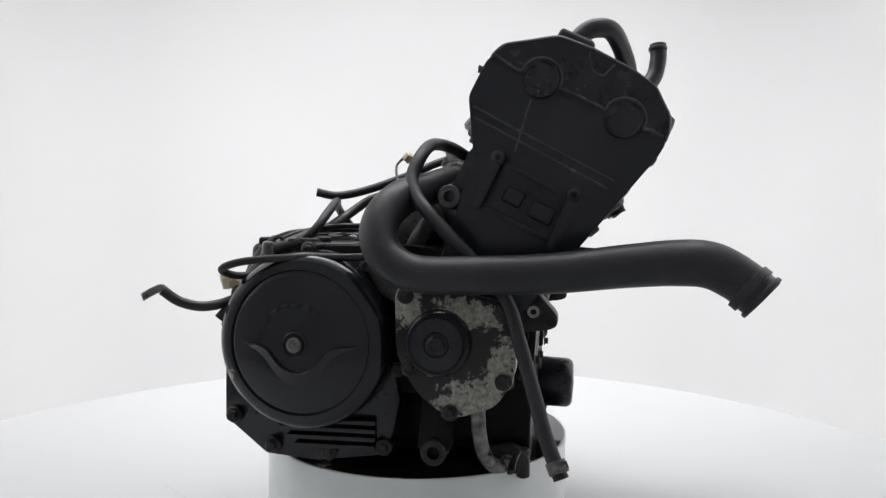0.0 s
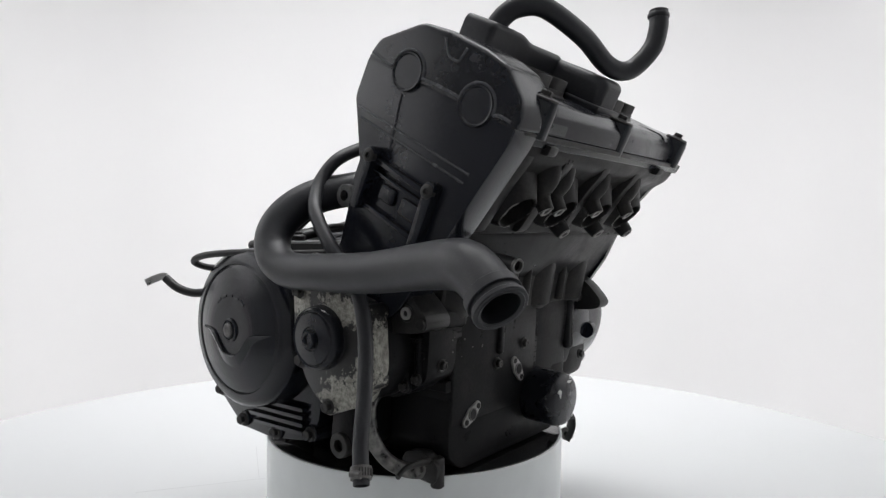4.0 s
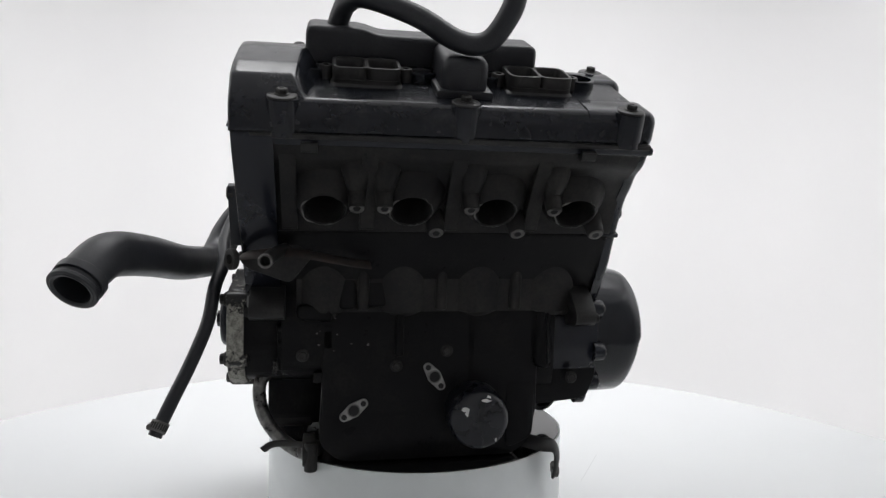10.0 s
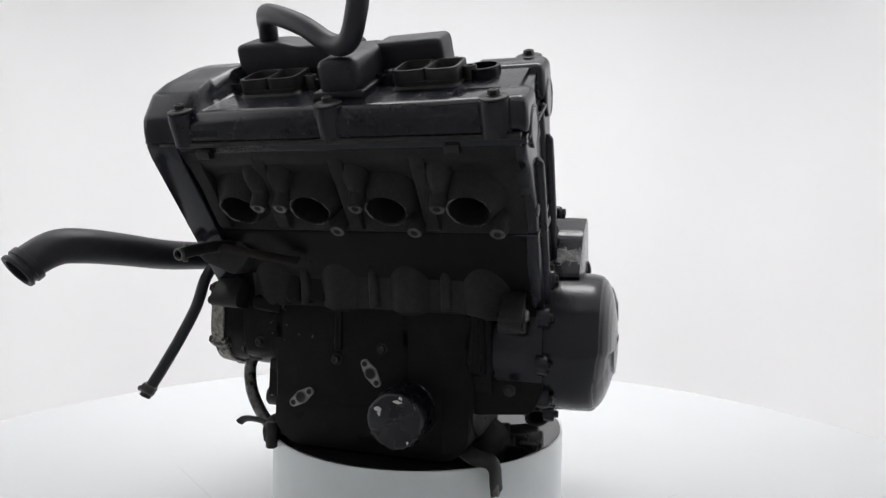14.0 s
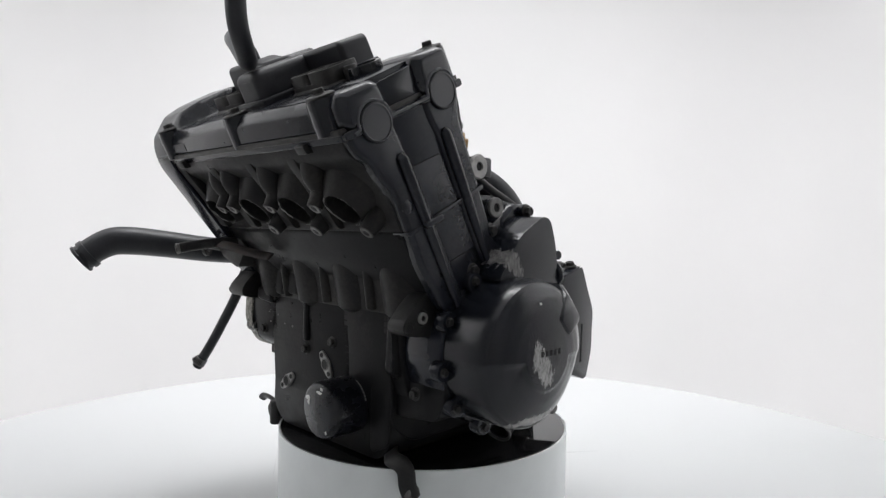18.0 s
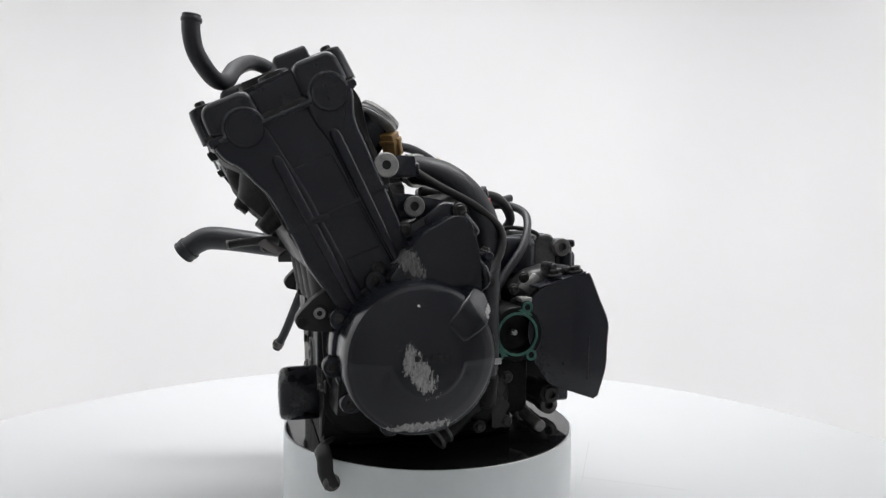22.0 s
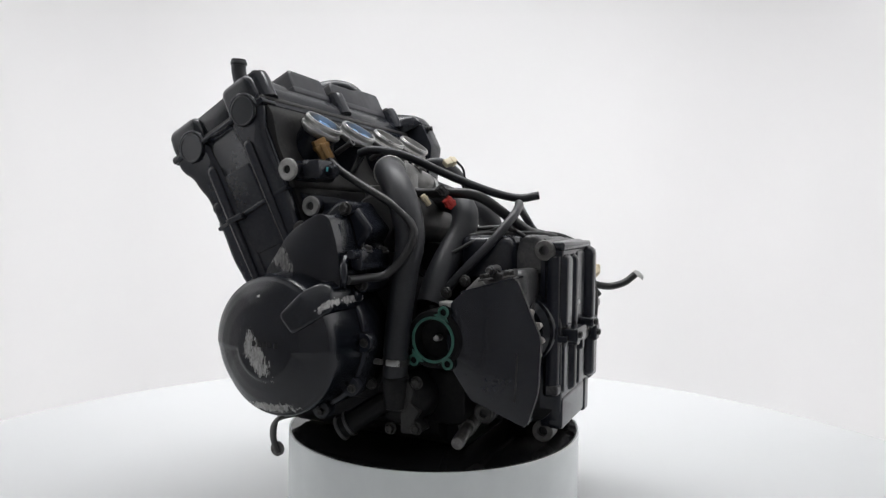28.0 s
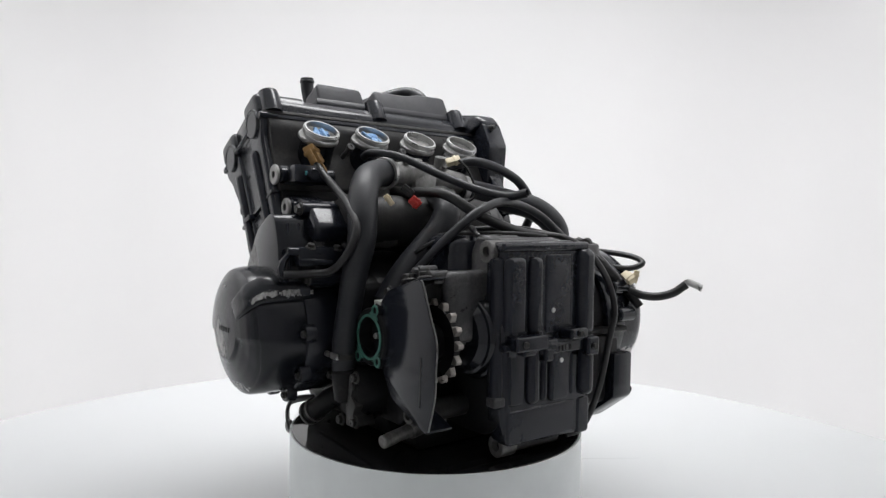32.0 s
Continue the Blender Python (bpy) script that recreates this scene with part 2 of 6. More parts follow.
def lathe(bm, rows, origin, axis, n=32, close=True):
    """Rows of (radius, height along axis) turned about the axis; ends are closed."""
    u, v, w = basis(axis)
    o = Vector(origin)
    rings = []
    for r, h in rows:
        rings.append([bm.verts.new(o + w * h + (u * math.cos(2 * math.pi * k / n) + v * math.sin(2 * math.pi * k / n)) * max(r, 1e-5)) for k in range(n)])
    for a, b in zip(rings, rings[1:]):
        for k in range(n):
            bm.faces.new((a[k], a[(k + 1) % n], b[(k + 1) % n], b[k]))
    if close:
        bm.faces.new(rings[0][::-1])
        bm.faces.new(rings[-1])
    return bm


def rod(bm, a, b, r, r2=None, n=20, edge=None):
    """A round bar from a to b with softened ends."""
    a, b = Vector(a), Vector(b)
    length = (b - a).length
    r2 = r if r2 is None else r2
    e = min(r, r2, length) * 0.18 if edge is None else edge
    return lathe(bm, [(r - e, 0), (r, e), (r2, length - e), (r2 - e, length)], a, b - a, n)


def ring(bm, c, axis, r_out, r_in, h, n=28):
    """A washer or eye with a hole."""
    e = (r_out - r_in) * 0.15
    u, v, w = basis(axis)
    o = Vector(c)
    rows = [(r_in, 0), (r_out - e, 0), (r_out, e), (r_out, h - e), (r_out - e, h), (r_in, h)]
    rings = [[bm.verts.new(o + w * q + (u * math.cos(2 * math.pi * k / n) + v * math.sin(2 * math.pi * k / n)) * r) for k in range(n)] for r, q in rows]
    for i in range(len(rings)):
        a, b = rings[i], rings[(i + 1) % len(rings)]
        for k in range(n):
            bm.faces.new((a[k], a[(k + 1) % n], b[(k + 1) % n], b[k]))
    return bm


def collar(bm, c, axis, rows, n=36):
    """A closed ring with the cross-section rows of (radius, height along axis)."""
    u, v, w = basis(axis)
    o = Vector(c)
    loops = [[bm.verts.new(o + w * q + (u * math.cos(2 * math.pi * k / n) + v * math.sin(2 * math.pi * k / n)) * r) for k in range(n)] for r, q in rows]
    for a, b in zip(loops, loops[1:] + loops[:1]):
        for k in range(n):
            bm.faces.new((a[k], a[(k + 1) % n], b[(k + 1) % n], b[k]))
    return bm


def spline(pts, per=8):
    P = [Vector(p) for p in pts]
    P = [P[0] * 2 - P[1]] + P + [P[-1] * 2 - P[-2]]
    out = []
    for i in range(1, len(P) - 2):
        for k in range(per):
            f = k / per
            a, b, c, d = P[i - 1], P[i], P[i + 1], P[i + 2]
            out.append(0.5 * ((2 * b) + (c - a) * f + (2 * a - 5 * b + 4 * c - d) * f * f + (3 * b - a - 3 * c + d) * f ** 3))
    out.append(P[-2])
    return out


def tube(bm, pts, r, n=14, per=8, hollow=0.0, radii=None, flat=1.0):
    """A hose along a smooth line through pts; hollow: depth of the open bore at its far end."""
    line = spline(pts, per)
    m = len(line)
    t0 = (line[1] - line[0]).normalized()
    u = t0.orthogonal().normalized()
    rows = []
    for i, p in enumerate(line):
        t = (line[min(i + 1, m - 1)] - line[max(i - 1, 0)]).normalized()
        u = (u - t * u.dot(t)).normalized()
        v = t.cross(u)
        rr = r if radii is None else float(np.interp(i / (m - 1), [k / (len(radii) - 1) for k in range(len(radii))], radii))
        rows.append((p, u.copy(), v, rr))
    rings = []

    def put(p, u, v, rr):
        rings.append([bm.verts.new(p + (u * math.cos(2 * math.pi * k / n) + v * math.sin(2 * math.pi * k / n) * flat) * rr) for k in range(n)])
    for p, u, v, rr in rows:
        put(p, u, v, rr)
    if hollow:
        p, u, v, rr = rows[-1]
        t = u.cross(v)
        put(p + t * rr * 0.06, u, v, rr * 0.93)
        put(p, u, v, rr * 0.80)
        put(p - t * hollow, u, v, rr * 0.76)
    for a, b in zip(rings, rings[1:]):
        for k in range(n):
            bm.faces.new((a[k], a[(k + 1) % n], b[(k + 1) % n], b[k]))
    bm.faces.new(rings[0][::-1])
    bm.faces.new(rings[-1])
    return bm


def drape(bm, path, half, height, rise):
    """A low rounded rib along path in the side plane, laid on a surface whose depth at (x, z) is rise(x, z)."""
    line = [Vector((p[0], p[1], 0)) for p in path]
    rows = []
    for i, p in enumerate(line):
        t = (line[min(i + 1, len(line) - 1)] - line[max(i - 1, 0)]).normalized()
        n = Vector((-t.y, t.x, 0))
        row = []
        hw = half[i] if isinstance(half, list) else half
        for f, h in ((-1.0, -0.3), (-0.55, 0.5), (-0.15, 0.95), (0.15, 1.0), (0.6, 0.75), (1.0, -0.3)):
            q = p + n * hw * f
            base, s = rise(q.x, q.y)
            row.append(bm.verts.new((q.x, base + s * height * h, q.y)))
        rows.append(row)
    for a, b in zip(rows, rows[1:]):
        for k in range(len(a) - 1):
            bm.faces.new((a[k], a[k + 1], b[k + 1], b[k]))
    return bm


def loft(bm, rows):
    """A closed skin through rows of points, each row one closed outline with the same number of points."""
    loops = [[bm.verts.new(p) for p in row] for row in rows]
    n = len(loops[0])
    for a, b in zip(loops, loops[1:]):
        for k in range(n):
            bm.faces.new((a[k], a[(k + 1) % n], b[(k + 1) % n], b[k]))
    bm.faces.new(loops[0][::-1])
    bm.faces.new(loops[-1])
    return bm


def cut(ob, cutters):
    """Take the closed meshes in the bmesh cutters out of the mesh of ob."""
    me = bpy.data.meshes.new("tmp")
    bmesh.ops.recalc_face_normals(cutters, faces=cutters.faces)
    cutters.to_mesh(me)
    cutters.free()
    knife = bpy.data.objects.new("tmp", me)
    scene.collection.objects.link(knife)
    mod = ob.modifiers.new("cut", "BOOLEAN")
    mod.operation, mod.object, mod.solver = "DIFFERENCE", knife, "EXACT"
    deps = bpy.context.evaluated_depsgraph_get()
    shape = bpy.data.meshes.new_from_object(ob.evaluated_get(deps))
    ob.modifiers.remove(mod)
    ob.data = shape
    bpy.data.objects.remove(knife)
    bpy.data.meshes.remove(me)
    shape.polygons.foreach_set("use_smooth", [True] * len(shape.polygons))
    shape.set_sharp_from_angle(angle=radians(38))


def turned(profile, cx, cz, y0, s):
    """Depth of a turned cover at (x, z), to lay ribs and letters on it."""
    rows = sorted((r, h) for r, h in profile)
    rs, hs = [r for r, h in rows], [h for r, h in rows]
    return lambda x, z: (y0 + s * float(np.interp(math.hypot(x - cx, z - cz), rs, hs)), s)


def bolt(parent, p, axis, r=0.006, material=None, name="bolt", washer=True):
    """A flanged hexagon bolt head that stands on p."""
    bm = bmesh.new()
    u, v, w = basis(axis)
    o = Vector(p) - w * 0.001
    if washer:
        lathe(bm, [(r * 1.35, 0), (r * 1.4, r * 0.15), (r * 1.25, r * 0.35), (r * 0.9, r * 0.42)], o, axis, 18)
    t = bmesh.new()
    lathe(t, [(r, r * 0.3), (r, r * 1.05), (r * 0.86, r * 1.2), (r * 0.45, r * 1.2), (r * 0.4, r * 1.1)], o, axis, 6)
    join(bm, t)
    return part(name, bm, material or BOLT, parent)


def lug(parent, p, axis, r, hole, length, material=None, label=""):
    """A round mounting eye whose outer face is at p and that runs back by length."""
    w = Vector(axis).normalized()
    bm = ring(bmesh.new(), Vector(p) - w * length, w, r, hole, length)
    eye = part("mounting_eye", bm, material or STEEL, parent, label)
    # near-black plug paints the shade inside the eye
    bm = lathe(bmesh.new(), [(hole * 1.02, 0), (hole * 1.02, length * 0.55)], Vector(p) - w * length, w, 20)
    part("eye_shade_plug", bm, DARK, eye)
    return eye


def thing(name, label, category, group="", kind=""):
    return tagged(new(name), label, category, group, kind)


# ---- the booth ----
def booth():
    """White photo booth: floor, back and side walls in one curved sweep with thickness, ceiling, and unseen grey walls
    and ceiling added behind the camera for fill light.
    """
    def wall(name, outline, z0, z1, material, label):
        bm = bmesh.new()
        inner, outer = outline
        n = len(inner)
        rows = [[bm.verts.new((x, y, z)) for x, y in line] for line, z in ((inner, z0), (inner, z1), (outer, z1), (outer, z0))]
        for a, b in zip(rows, rows[1:] + rows[:1]):
            for k in range(n - 1):
                bm.faces.new((a[k], a[k + 1], b[k + 1], b[k]))
        for k in (0, n - 1):
            bm.faces.new([r[k] for r in rows])
        return tagged(link(name, bm, material), label, "wall", kind="structure")

    def sweep(half, back, near, r, d):
        line = [(-half - d, near)]
        for cx, a0 in ((-half + r, 180), (half - r, 90)):
            line += [(cx + (r + d) * math.cos(radians(a0 - 90 * k / 10)), back - r + (r + d) * math.sin(radians(a0 - 90 * k / 10))) for k in range(11)]
        return line + [(half + d, near)]
    wall("wall_north", (sweep(1.42, 1.75, -0.35, 0.35, 0.0), sweep(1.42, 1.75, -0.35, 0.35, 0.04)), -0.75, 1.95, BOOTH, "matt white curved booth wall")
    # added walls out of view that bounce fill onto the engine's front
    for name, x in (("wall_west", -1.42), ("wall_east", 1.42)):
        d = 0.04 if x > 0 else -0.04
        wall(name, ([(x, -1.35), (x, -0.354)], [(x + d, -1.35), (x + d, -0.354)]), -0.75, 1.95, ROOM_FILL, "unseen matt grey side wall added for fill")
    wall("wall_south", ([(-1.46, -1.35), (1.46, -1.35)], [(-1.46, -1.39), (1.46, -1.39)]), -0.75, 1.95, ROOM_FILL, "unseen matt grey fill wall behind the camera")
    bm = box(bmesh.new(), -1.46, 1.46, -1.39, 1.79, -0.79, -0.75, 0.0)
    tagged(link("floor", bm, BOOTH), "matt white booth floor", "floor", kind="structure")
    bm = box(bmesh.new(), -1.46, 1.46, -1.39, -0.354, 1.95, 1.99, 0.0)
    tagged(link("ceiling_fill", bm, ROOM_FILL), "unseen matt grey ceiling added for fill", "ceiling", kind="structure")
    bm = box(bmesh.new(), -1.46, 1.46, -0.35, 1.79, 1.95, 1.99, 0.0)
    tagged(link("ceiling", bm, BOOTH), "matt white booth ceiling", "ceiling", kind="structure")


booth()


def turntable():
    base = thing("turntable", "large round white turntable with faint painted step shadows", "turntable")
    bm = lathe(bmesh.new(), [(0.815, -0.03), (0.82, -0.027), (0.82, -0.003), (0.817, 0.0)], (0, 0, TABLE), (0, 0, 1), 160)
    part("disc", bm, TABLE_WHITE, base)
    bm = lathe(bmesh.new(), [(0.30, -0.655), (0.30, -0.62), (0.06, -0.60), (0.06, -0.03)], (0, 0, TABLE), (0, 0, 1), 48)
    part("stand", bm, TABLE_WHITE, base)
    # thin grey strips paint the shade of step edges; no steps are modelled
    for a, b in (((-0.355, 0.016), (-0.240, -0.062)), ((-0.326, -0.190), (-0.235, -0.045)),
                 ((-0.172, 0.292), (-0.075, 0.228)), ((-0.028, -0.378), (0.067, -0.236))):
        d = (Vector(b) - Vector(a)).normalized() * 0.00026
        bm = bmesh.new()
        prism(bm, [(a[0] - d.y, a[1] + d.x), (a[0] + d.y, a[1] - d.x), (b[0] + d.y, b[1] - d.x), (b[0] - d.y, b[1] + d.x)], TABLE - 0.0005, TABLE + 0.0001, top)
        part("step_shade_line", bm, STEP_SHADE, base)
    return base


def pedestal():
    base = thing("pedestal", "white drum pedestal with a glossy black top disc", "pedestal")
    c = (-0.0062, -0.0109, 0)
    bm = lathe(bmesh.new(), [(0.1695, TABLE), (0.1711, TABLE + 0.002), (0.1711, TOP - 0.0012), (0.1706, TOP - 0.0006), (0.1690, TOP - 0.0006), (0.1690, TOP - 0.012)], c, (0, 0, 1), 120)
    part("shell", bm, PED_WHITE, base, "white drum wall")
    bm = lathe(bmesh.new(), [(0.1684, TOP - 0.006), (0.1687, TOP - 0.005), (0.1687, TOP - 0.0006), (0.1682, TOP)], c, (0, 0, 1), 120)
    part("top_disc", bm, GLOSS_BLACK, base, "glossy black disc")
    return base


TURNTABLE = turntable()
PEDESTAL = pedestal()
ENGINE = thing("motorcycle_engine", "used black four-cylinder motorcycle engine with hoses, on a pedestal", "engine")


# ---- crankcase ----
def crankcase():
    e = ENGINE
    # upper and lower front case
    bm = bmesh.new()
    nose = [(0.1315, 0.060), (0.1340, 0.12), (0.137, 0.165), (0.128, 0.196), (0.085, 0.222)]
    prism(bm, rounded([(-0.09, 0.045), (0.105, 0.040)] + nose + [(0.02, 0.235), (-0.09, 0.232)], 0.012), -0.122, 0.03, side, 0.005, 3)
    case = part("crankcase", bm, GRIME_SHADE, e, "oily black cast crankcase")
    for pts, y0, y1 in (([(-0.09, 0.092), (0.100, 0.096), (0.128, 0.112)] + nose[1:] + [(0.02, 0.235), (-0.09, 0.232)], -0.160, -0.112),
                        ([(-0.040, 0.045), (0.105, 0.040)] + nose + [(0.02, 0.222), (-0.034, 0.19)], 0.02, 0.094),
                        ([(-0.040, 0.070), (0.098, 0.072), (0.128, 0.09)] + nose[1:] + [(0.02, 0.222), (-0.034, 0.19)], 0.084, 0.112),
                        ([(-0.09, 0.05), (-0.03, 0.05), (-0.03, 0.168), (-0.09, 0.168)], 0.02, 0.092)):
        part("case_chamber", prism(bmesh.new(), rounded(pts, 0.012), y0, y1, side, 0.005, 3), GRIME_SHADE, case)
    bm = prism(bmesh.new(), rounded([(0.095, 0.240), (0.1440, 0.222), (0.1425, 0.206), (0.1380, 0.188), (0.1350, 0.165), (0.095, 0.160)], 0.006), -0.146, 0.126, side, 0.004, 3)
    part("barrel_skirt", bm, SOOT, case)
    for y in (-0.1205, -0.045, 0.0305, 0.106):
        bm = rod(bmesh.new(), (0.1120, y, 0.168), (0.1225, y, 0.232), 0.0300, 0.0318, n=36, edge=0.006)
        part("barrel_foot", bm, SOOT, case)
    for y in (-0.083, -0.007, 0.068):
        bm = rod(bmesh.new(), (0.1360, y, 0.172), (0.1450, y, 0.226), 0.0060, 0.0050, n=16)
        part("water_rib", bm, SOOT, case)
    # seam flange between the case halves
    bm = bmesh.new()
    prism(bm, rounded([(-0.165, 0.136), (0.1325, 0.136), (0.1325, 0.142), (-0.165, 0.142)], 0.003), -0.1625, 0.030, side, 0.002)
    part("case_flange", bm, GRIME_SHADE, case)
    # gearbox at the rear
    bm = bmesh.new()
    prism(bm, rounded([(-0.166, 0.062), (-0.166, 0.223), (-0.150, 0.236), (-0.06, 0.236), (-0.05, 0.06), (-0.10, 0.045), (-0.148, 0.046)], 0.010), -0.086, 0.032, side, 0.004)
    gear = part("gearbox_case", bm, GRIME_SHADE, e, "black cast gearbox case")
    # shaped rear wall
    bm = bmesh.new()
    outline = rounded([(0.036, 0.237), (-0.066, 0.2405), (-0.084, 0.218), (-0.087, 0.136), (-0.090, 0.040), (-0.080, 0.036), (0.026, 0.040), (0.032, 0.06), (0.038, 0.147)], 0.008)
    soft(bm, outline, -0.150, -0.1724, front, 0.006)
    rear = part("rear_wall", bm, PAINT, gear, "ribbed black rear casting")
    def pad(name, y0, y1, z0, z1, x, r, corner=0.006, material=PAINT, base=-0.160):
        bm = soft(bmesh.new(), rounded([(y0, z0), (y1, z0), (y1, z1), (y0, z1)], corner), base, x, front, r)
        return part(name, bm, material, gear)
    # upper ribs, the flat field between them and the tall corner column
    pad("rear_rib", 0.0345, 0.0066, 0.146, 0.2255, -0.1775, 0.0062, 0.009)
    pad("rear_rib", 0.0030, -0.0160, 0.146, 0.2255, -0.1790, 0.0075, 0.010)
    pad("rear_panel", -0.0205, -0.0590, 0.146, 0.2275, -0.1740, 0.0028, 0.007)
    pad("rear_rib", -0.0670, -0.0900, 0.140, 0.2320, -0.1815, 0.0085, 0.011)
    pad("rear_panel", 0.0380, -0.0850, 0.2290, 0.2385, -0.1745, 0.0034, 0.004)
    # lower ribs run out in rounded feet
    pad("rear_rib", 0.0290, 0.0055, 0.0790, 0.136, -0.1745, 0.0032, 0.008)
    pad("rear_rib", 0.0034, -0.0128, 0.0775, 0.136, -0.1790, 0.0065, 0.009)
    pad("rear_panel", -0.0165, -0.0255, 0.0790, 0.122, -0.1755, 0.0042, 0.005)
    pad("rear_panel", -0.0280, -0.0550, 0.0770, 0.130, -0.1765, 0.0036, 0.006)
    pad("rear_rib", -0.0590, -0.0710, 0.0790, 0.124, -0.1740, 0.0030, 0.006)
    pad("rear_rib", -0.0720, -0.0905, 0.0770, 0.136, -0.1820, 0.0080, 0.012)
    pad("rear_panel", 0.0290, -0.0675, 0.0405, 0.0755, -0.1735, 0.0030, 0.006)
    pad("rear_panel", -0.0700, -0.0900, 0.0360, 0.0755, -0.1740, 0.0036, 0.005)
    # joint of the case halves with its screw lugs
    pad("rear_flange", 0.0380, -0.0890, 0.1345, 0.1415, -0.1795, 0.0016, 0.002)
    pad("number_plate", -0.0100, -0.0725, 0.1265, 0.1390, -0.1800, 0.0022, 0.003)
    pad("case_lug", 0.0310, -0.0110, 0.1345, 0.1490, -0.1885, 0.0022, 0.003)
    pad("case_lug", 0.0180, 0.0020, 0.1290, 0.1360, -0.1850, 0.0020, 0.003)
    pad("case_lug", -0.0440, -0.0700, 0.1400, 0.1515, -0.1880, 0.0030, 0.004)
    pad("case_lug", -0.0725, -0.0905, 0.1205, 0.1405, -0.1860, 0.0030, 0.004)
    pad("case_lug", -0.0125, -0.0250, 0.1200, 0.1340, -0.1835, 0.0030, 0.004)
    # rounded corner rib on the left edge, with its lower bracket
    bm = rod(bmesh.new(), (-0.1625, 0.0345, 0.078), (-0.1625, 0.0340, 0.224), 0.0085, n=22)
    part("corner_rib", bm, PAINT, gear)
    pad("corner_lug", 0.0440, 0.0290, 0.0800, 0.0900, -0.1720, 0.0025, 0.003, SCUFF)
    for y, z in ((-0.0316, 0.170), (-0.0424, 0.1185)):
        bm = rod(bmesh.new(), (-0.166, y, z), (-0.1774 if z < 0.15 else -0.1750, y, z), 0.0026, n=14)
        part("plug", bm, BRIGHT, gear, "small bright plug")
    for y in (-0.036, -0.041, -0.046, -0.051):
        bm = box(bmesh.new(), y - 0.0014, y + 0.0014, 0.1295, 0.1345, -0.1795, -0.1806, 0.0002, front)
        part("number_bar", bm, CAST, gear)
    for y, z in ((0.020, 0.1418), (-0.057, 0.1458), (-0.0815, 0.1305)):
        bolt(gear, (-0.1875 if z > 0.135 else -0.1855, y, z), (-1, 0, 0), 0.0036)
    # clutch housing beside the gearbox
    bm = bmesh.new()
    prism(bm, circle(-0.0725, 0.146, 0.077, 40), -0.150, -0.08, side, 0.004)
    prism(bm, rounded([(-0.154, 0.058), (-0.154, 0.134), (-0.06, 0.134), (-0.06, 0.045), (-0.13, 0.045)], 0.008), -0.160, -0.080, side, 0.004)
    part("clutch_housing", bm, GRIME_SHADE, gear)
    # upper rear beam and its eye
    bm = bmesh.new()
    rod(bm, (-0.152, 0.037, 0.229), (-0.152, -0.060, 0.231), 0.0105)
    prism(bm, rounded([(-0.166, 0.215), (-0.150, 0.243), (-0.10, 0.241), (-0.062, 0.222), (-0.062, 0.20), (-0.16, 0.20)], 0.008), -0.06, 0.020, side, 0.003)
    part("upper_mount", bm, SCUFF, gear, "scuffed grey upper mount")
    lug(gear, (-0.1546, 0.0425, 0.2294), (0, 1, 0), 0.0108, 0.0052, 0.02, STEEL)
    bm = bmesh.new()
    rod(bm, (-0.150, 0.016, 0.036), (-0.150, -0.06, 0.035), 0.010)
    part("lower_mount", bm, CAST, gear)
    lug(gear, (-0.1507, 0.0230, 0.0350), (0, 1, 0), 0.0115, 0.0055, 0.02, STEEL)
    # sloping deck on top of the gearbox, a rounded hump and cast bosses
    bm = bmesh.new()
    prism(bm, rounded([(-0.150, -0.140), (-0.045, -0.150), (-0.045, -0.060), (-0.150, -0.060)], 0.012), 0.205, 0.2350, top, 0.005, 3, 0.94)
    part("deck", bm, SCUFF, gear, "scuffed grey-black deck")
    bm = soft(bmesh.new(), rounded([(-0.140, -0.060), (-0.062, -0.070), (-0.060, 0.052), (-0.120, 0.050)], 0.016), 0.200, 0.2440, top, 0.012)
    part("deck_hump", bm, PAINT, gear)
    bm = bmesh.new()
    box(bm, -0.139, -0.112, 0.072, 0.092, 0.1985, 0.2080, 0.002)
    for x, z in ((-0.134, 0.2070), (-0.116, 0.2105)):
        rod(bm, (x, 0.074, z), (x, 0.096, z), 0.0046, n=18)
        rod(bm, (x, 0.094, z), (x, 0.101, z), 0.0034, n=6)
    part("cast_arm", bm, SCUFF, gear, "scuffed bolted clamp over the sprocket")
    bm = soft(bmesh.new(), rounded([(-0.106, 0.204), (-0.1290, 0.2450), (-0.1440, 0.2455), (-0.152, 0.236), (-0.152, 0.204)], 0.005), -0.012, 0.034, side, 0.005, 0.004)
    tower = part("mount_tower", bm, SCUFF, gear, "scuffed cast tower beside the upper mount")
    # solid near-black disc painted as the shade of a hole
    bm = rod(bmesh.new(), (-0.1365, 0.014, 0.243), (-0.1365, 0.014, 0.2458), 0.0062, n=18)
    part("tower_shade_disc", bm, DARK, tower)
    bm = lathe(bmesh.new(), [(0.0072, 0), (0.0082, 0.002), (0.0082, 0.019), (0.0072, 0.0235), (0.0062, 0.0240), (0.0056, 0.0215)], (-0.0885, 0.080, 0.1810), (-0.70, 0, 0.71), 24)
    part("cast_sleeve", bm, GREYCAST, gear, "worn grey cast sleeve")
    bm = soft(bmesh.new(), rounded([(-0.090, 0.150), (-0.150, 0.140), (-0.146, 0.212), (-0.100, 0.206), (-0.076, 0.184)], 0.010), 0.030, 0.082, side, 0.012)
    part("sprocket_housing", bm, SCUFF, gear)
    for x, z, h in ((-0.086, 0.198, 0.088), (-0.118, 0.207, 0.086), (-0.070, 0.186, 0.098)):
        bolt(gear, (x, h, z), (0, 1, 0), 0.0045)
    # bosses and step on the left of the gearbox behind the sprocket
    bm = bmesh.new()
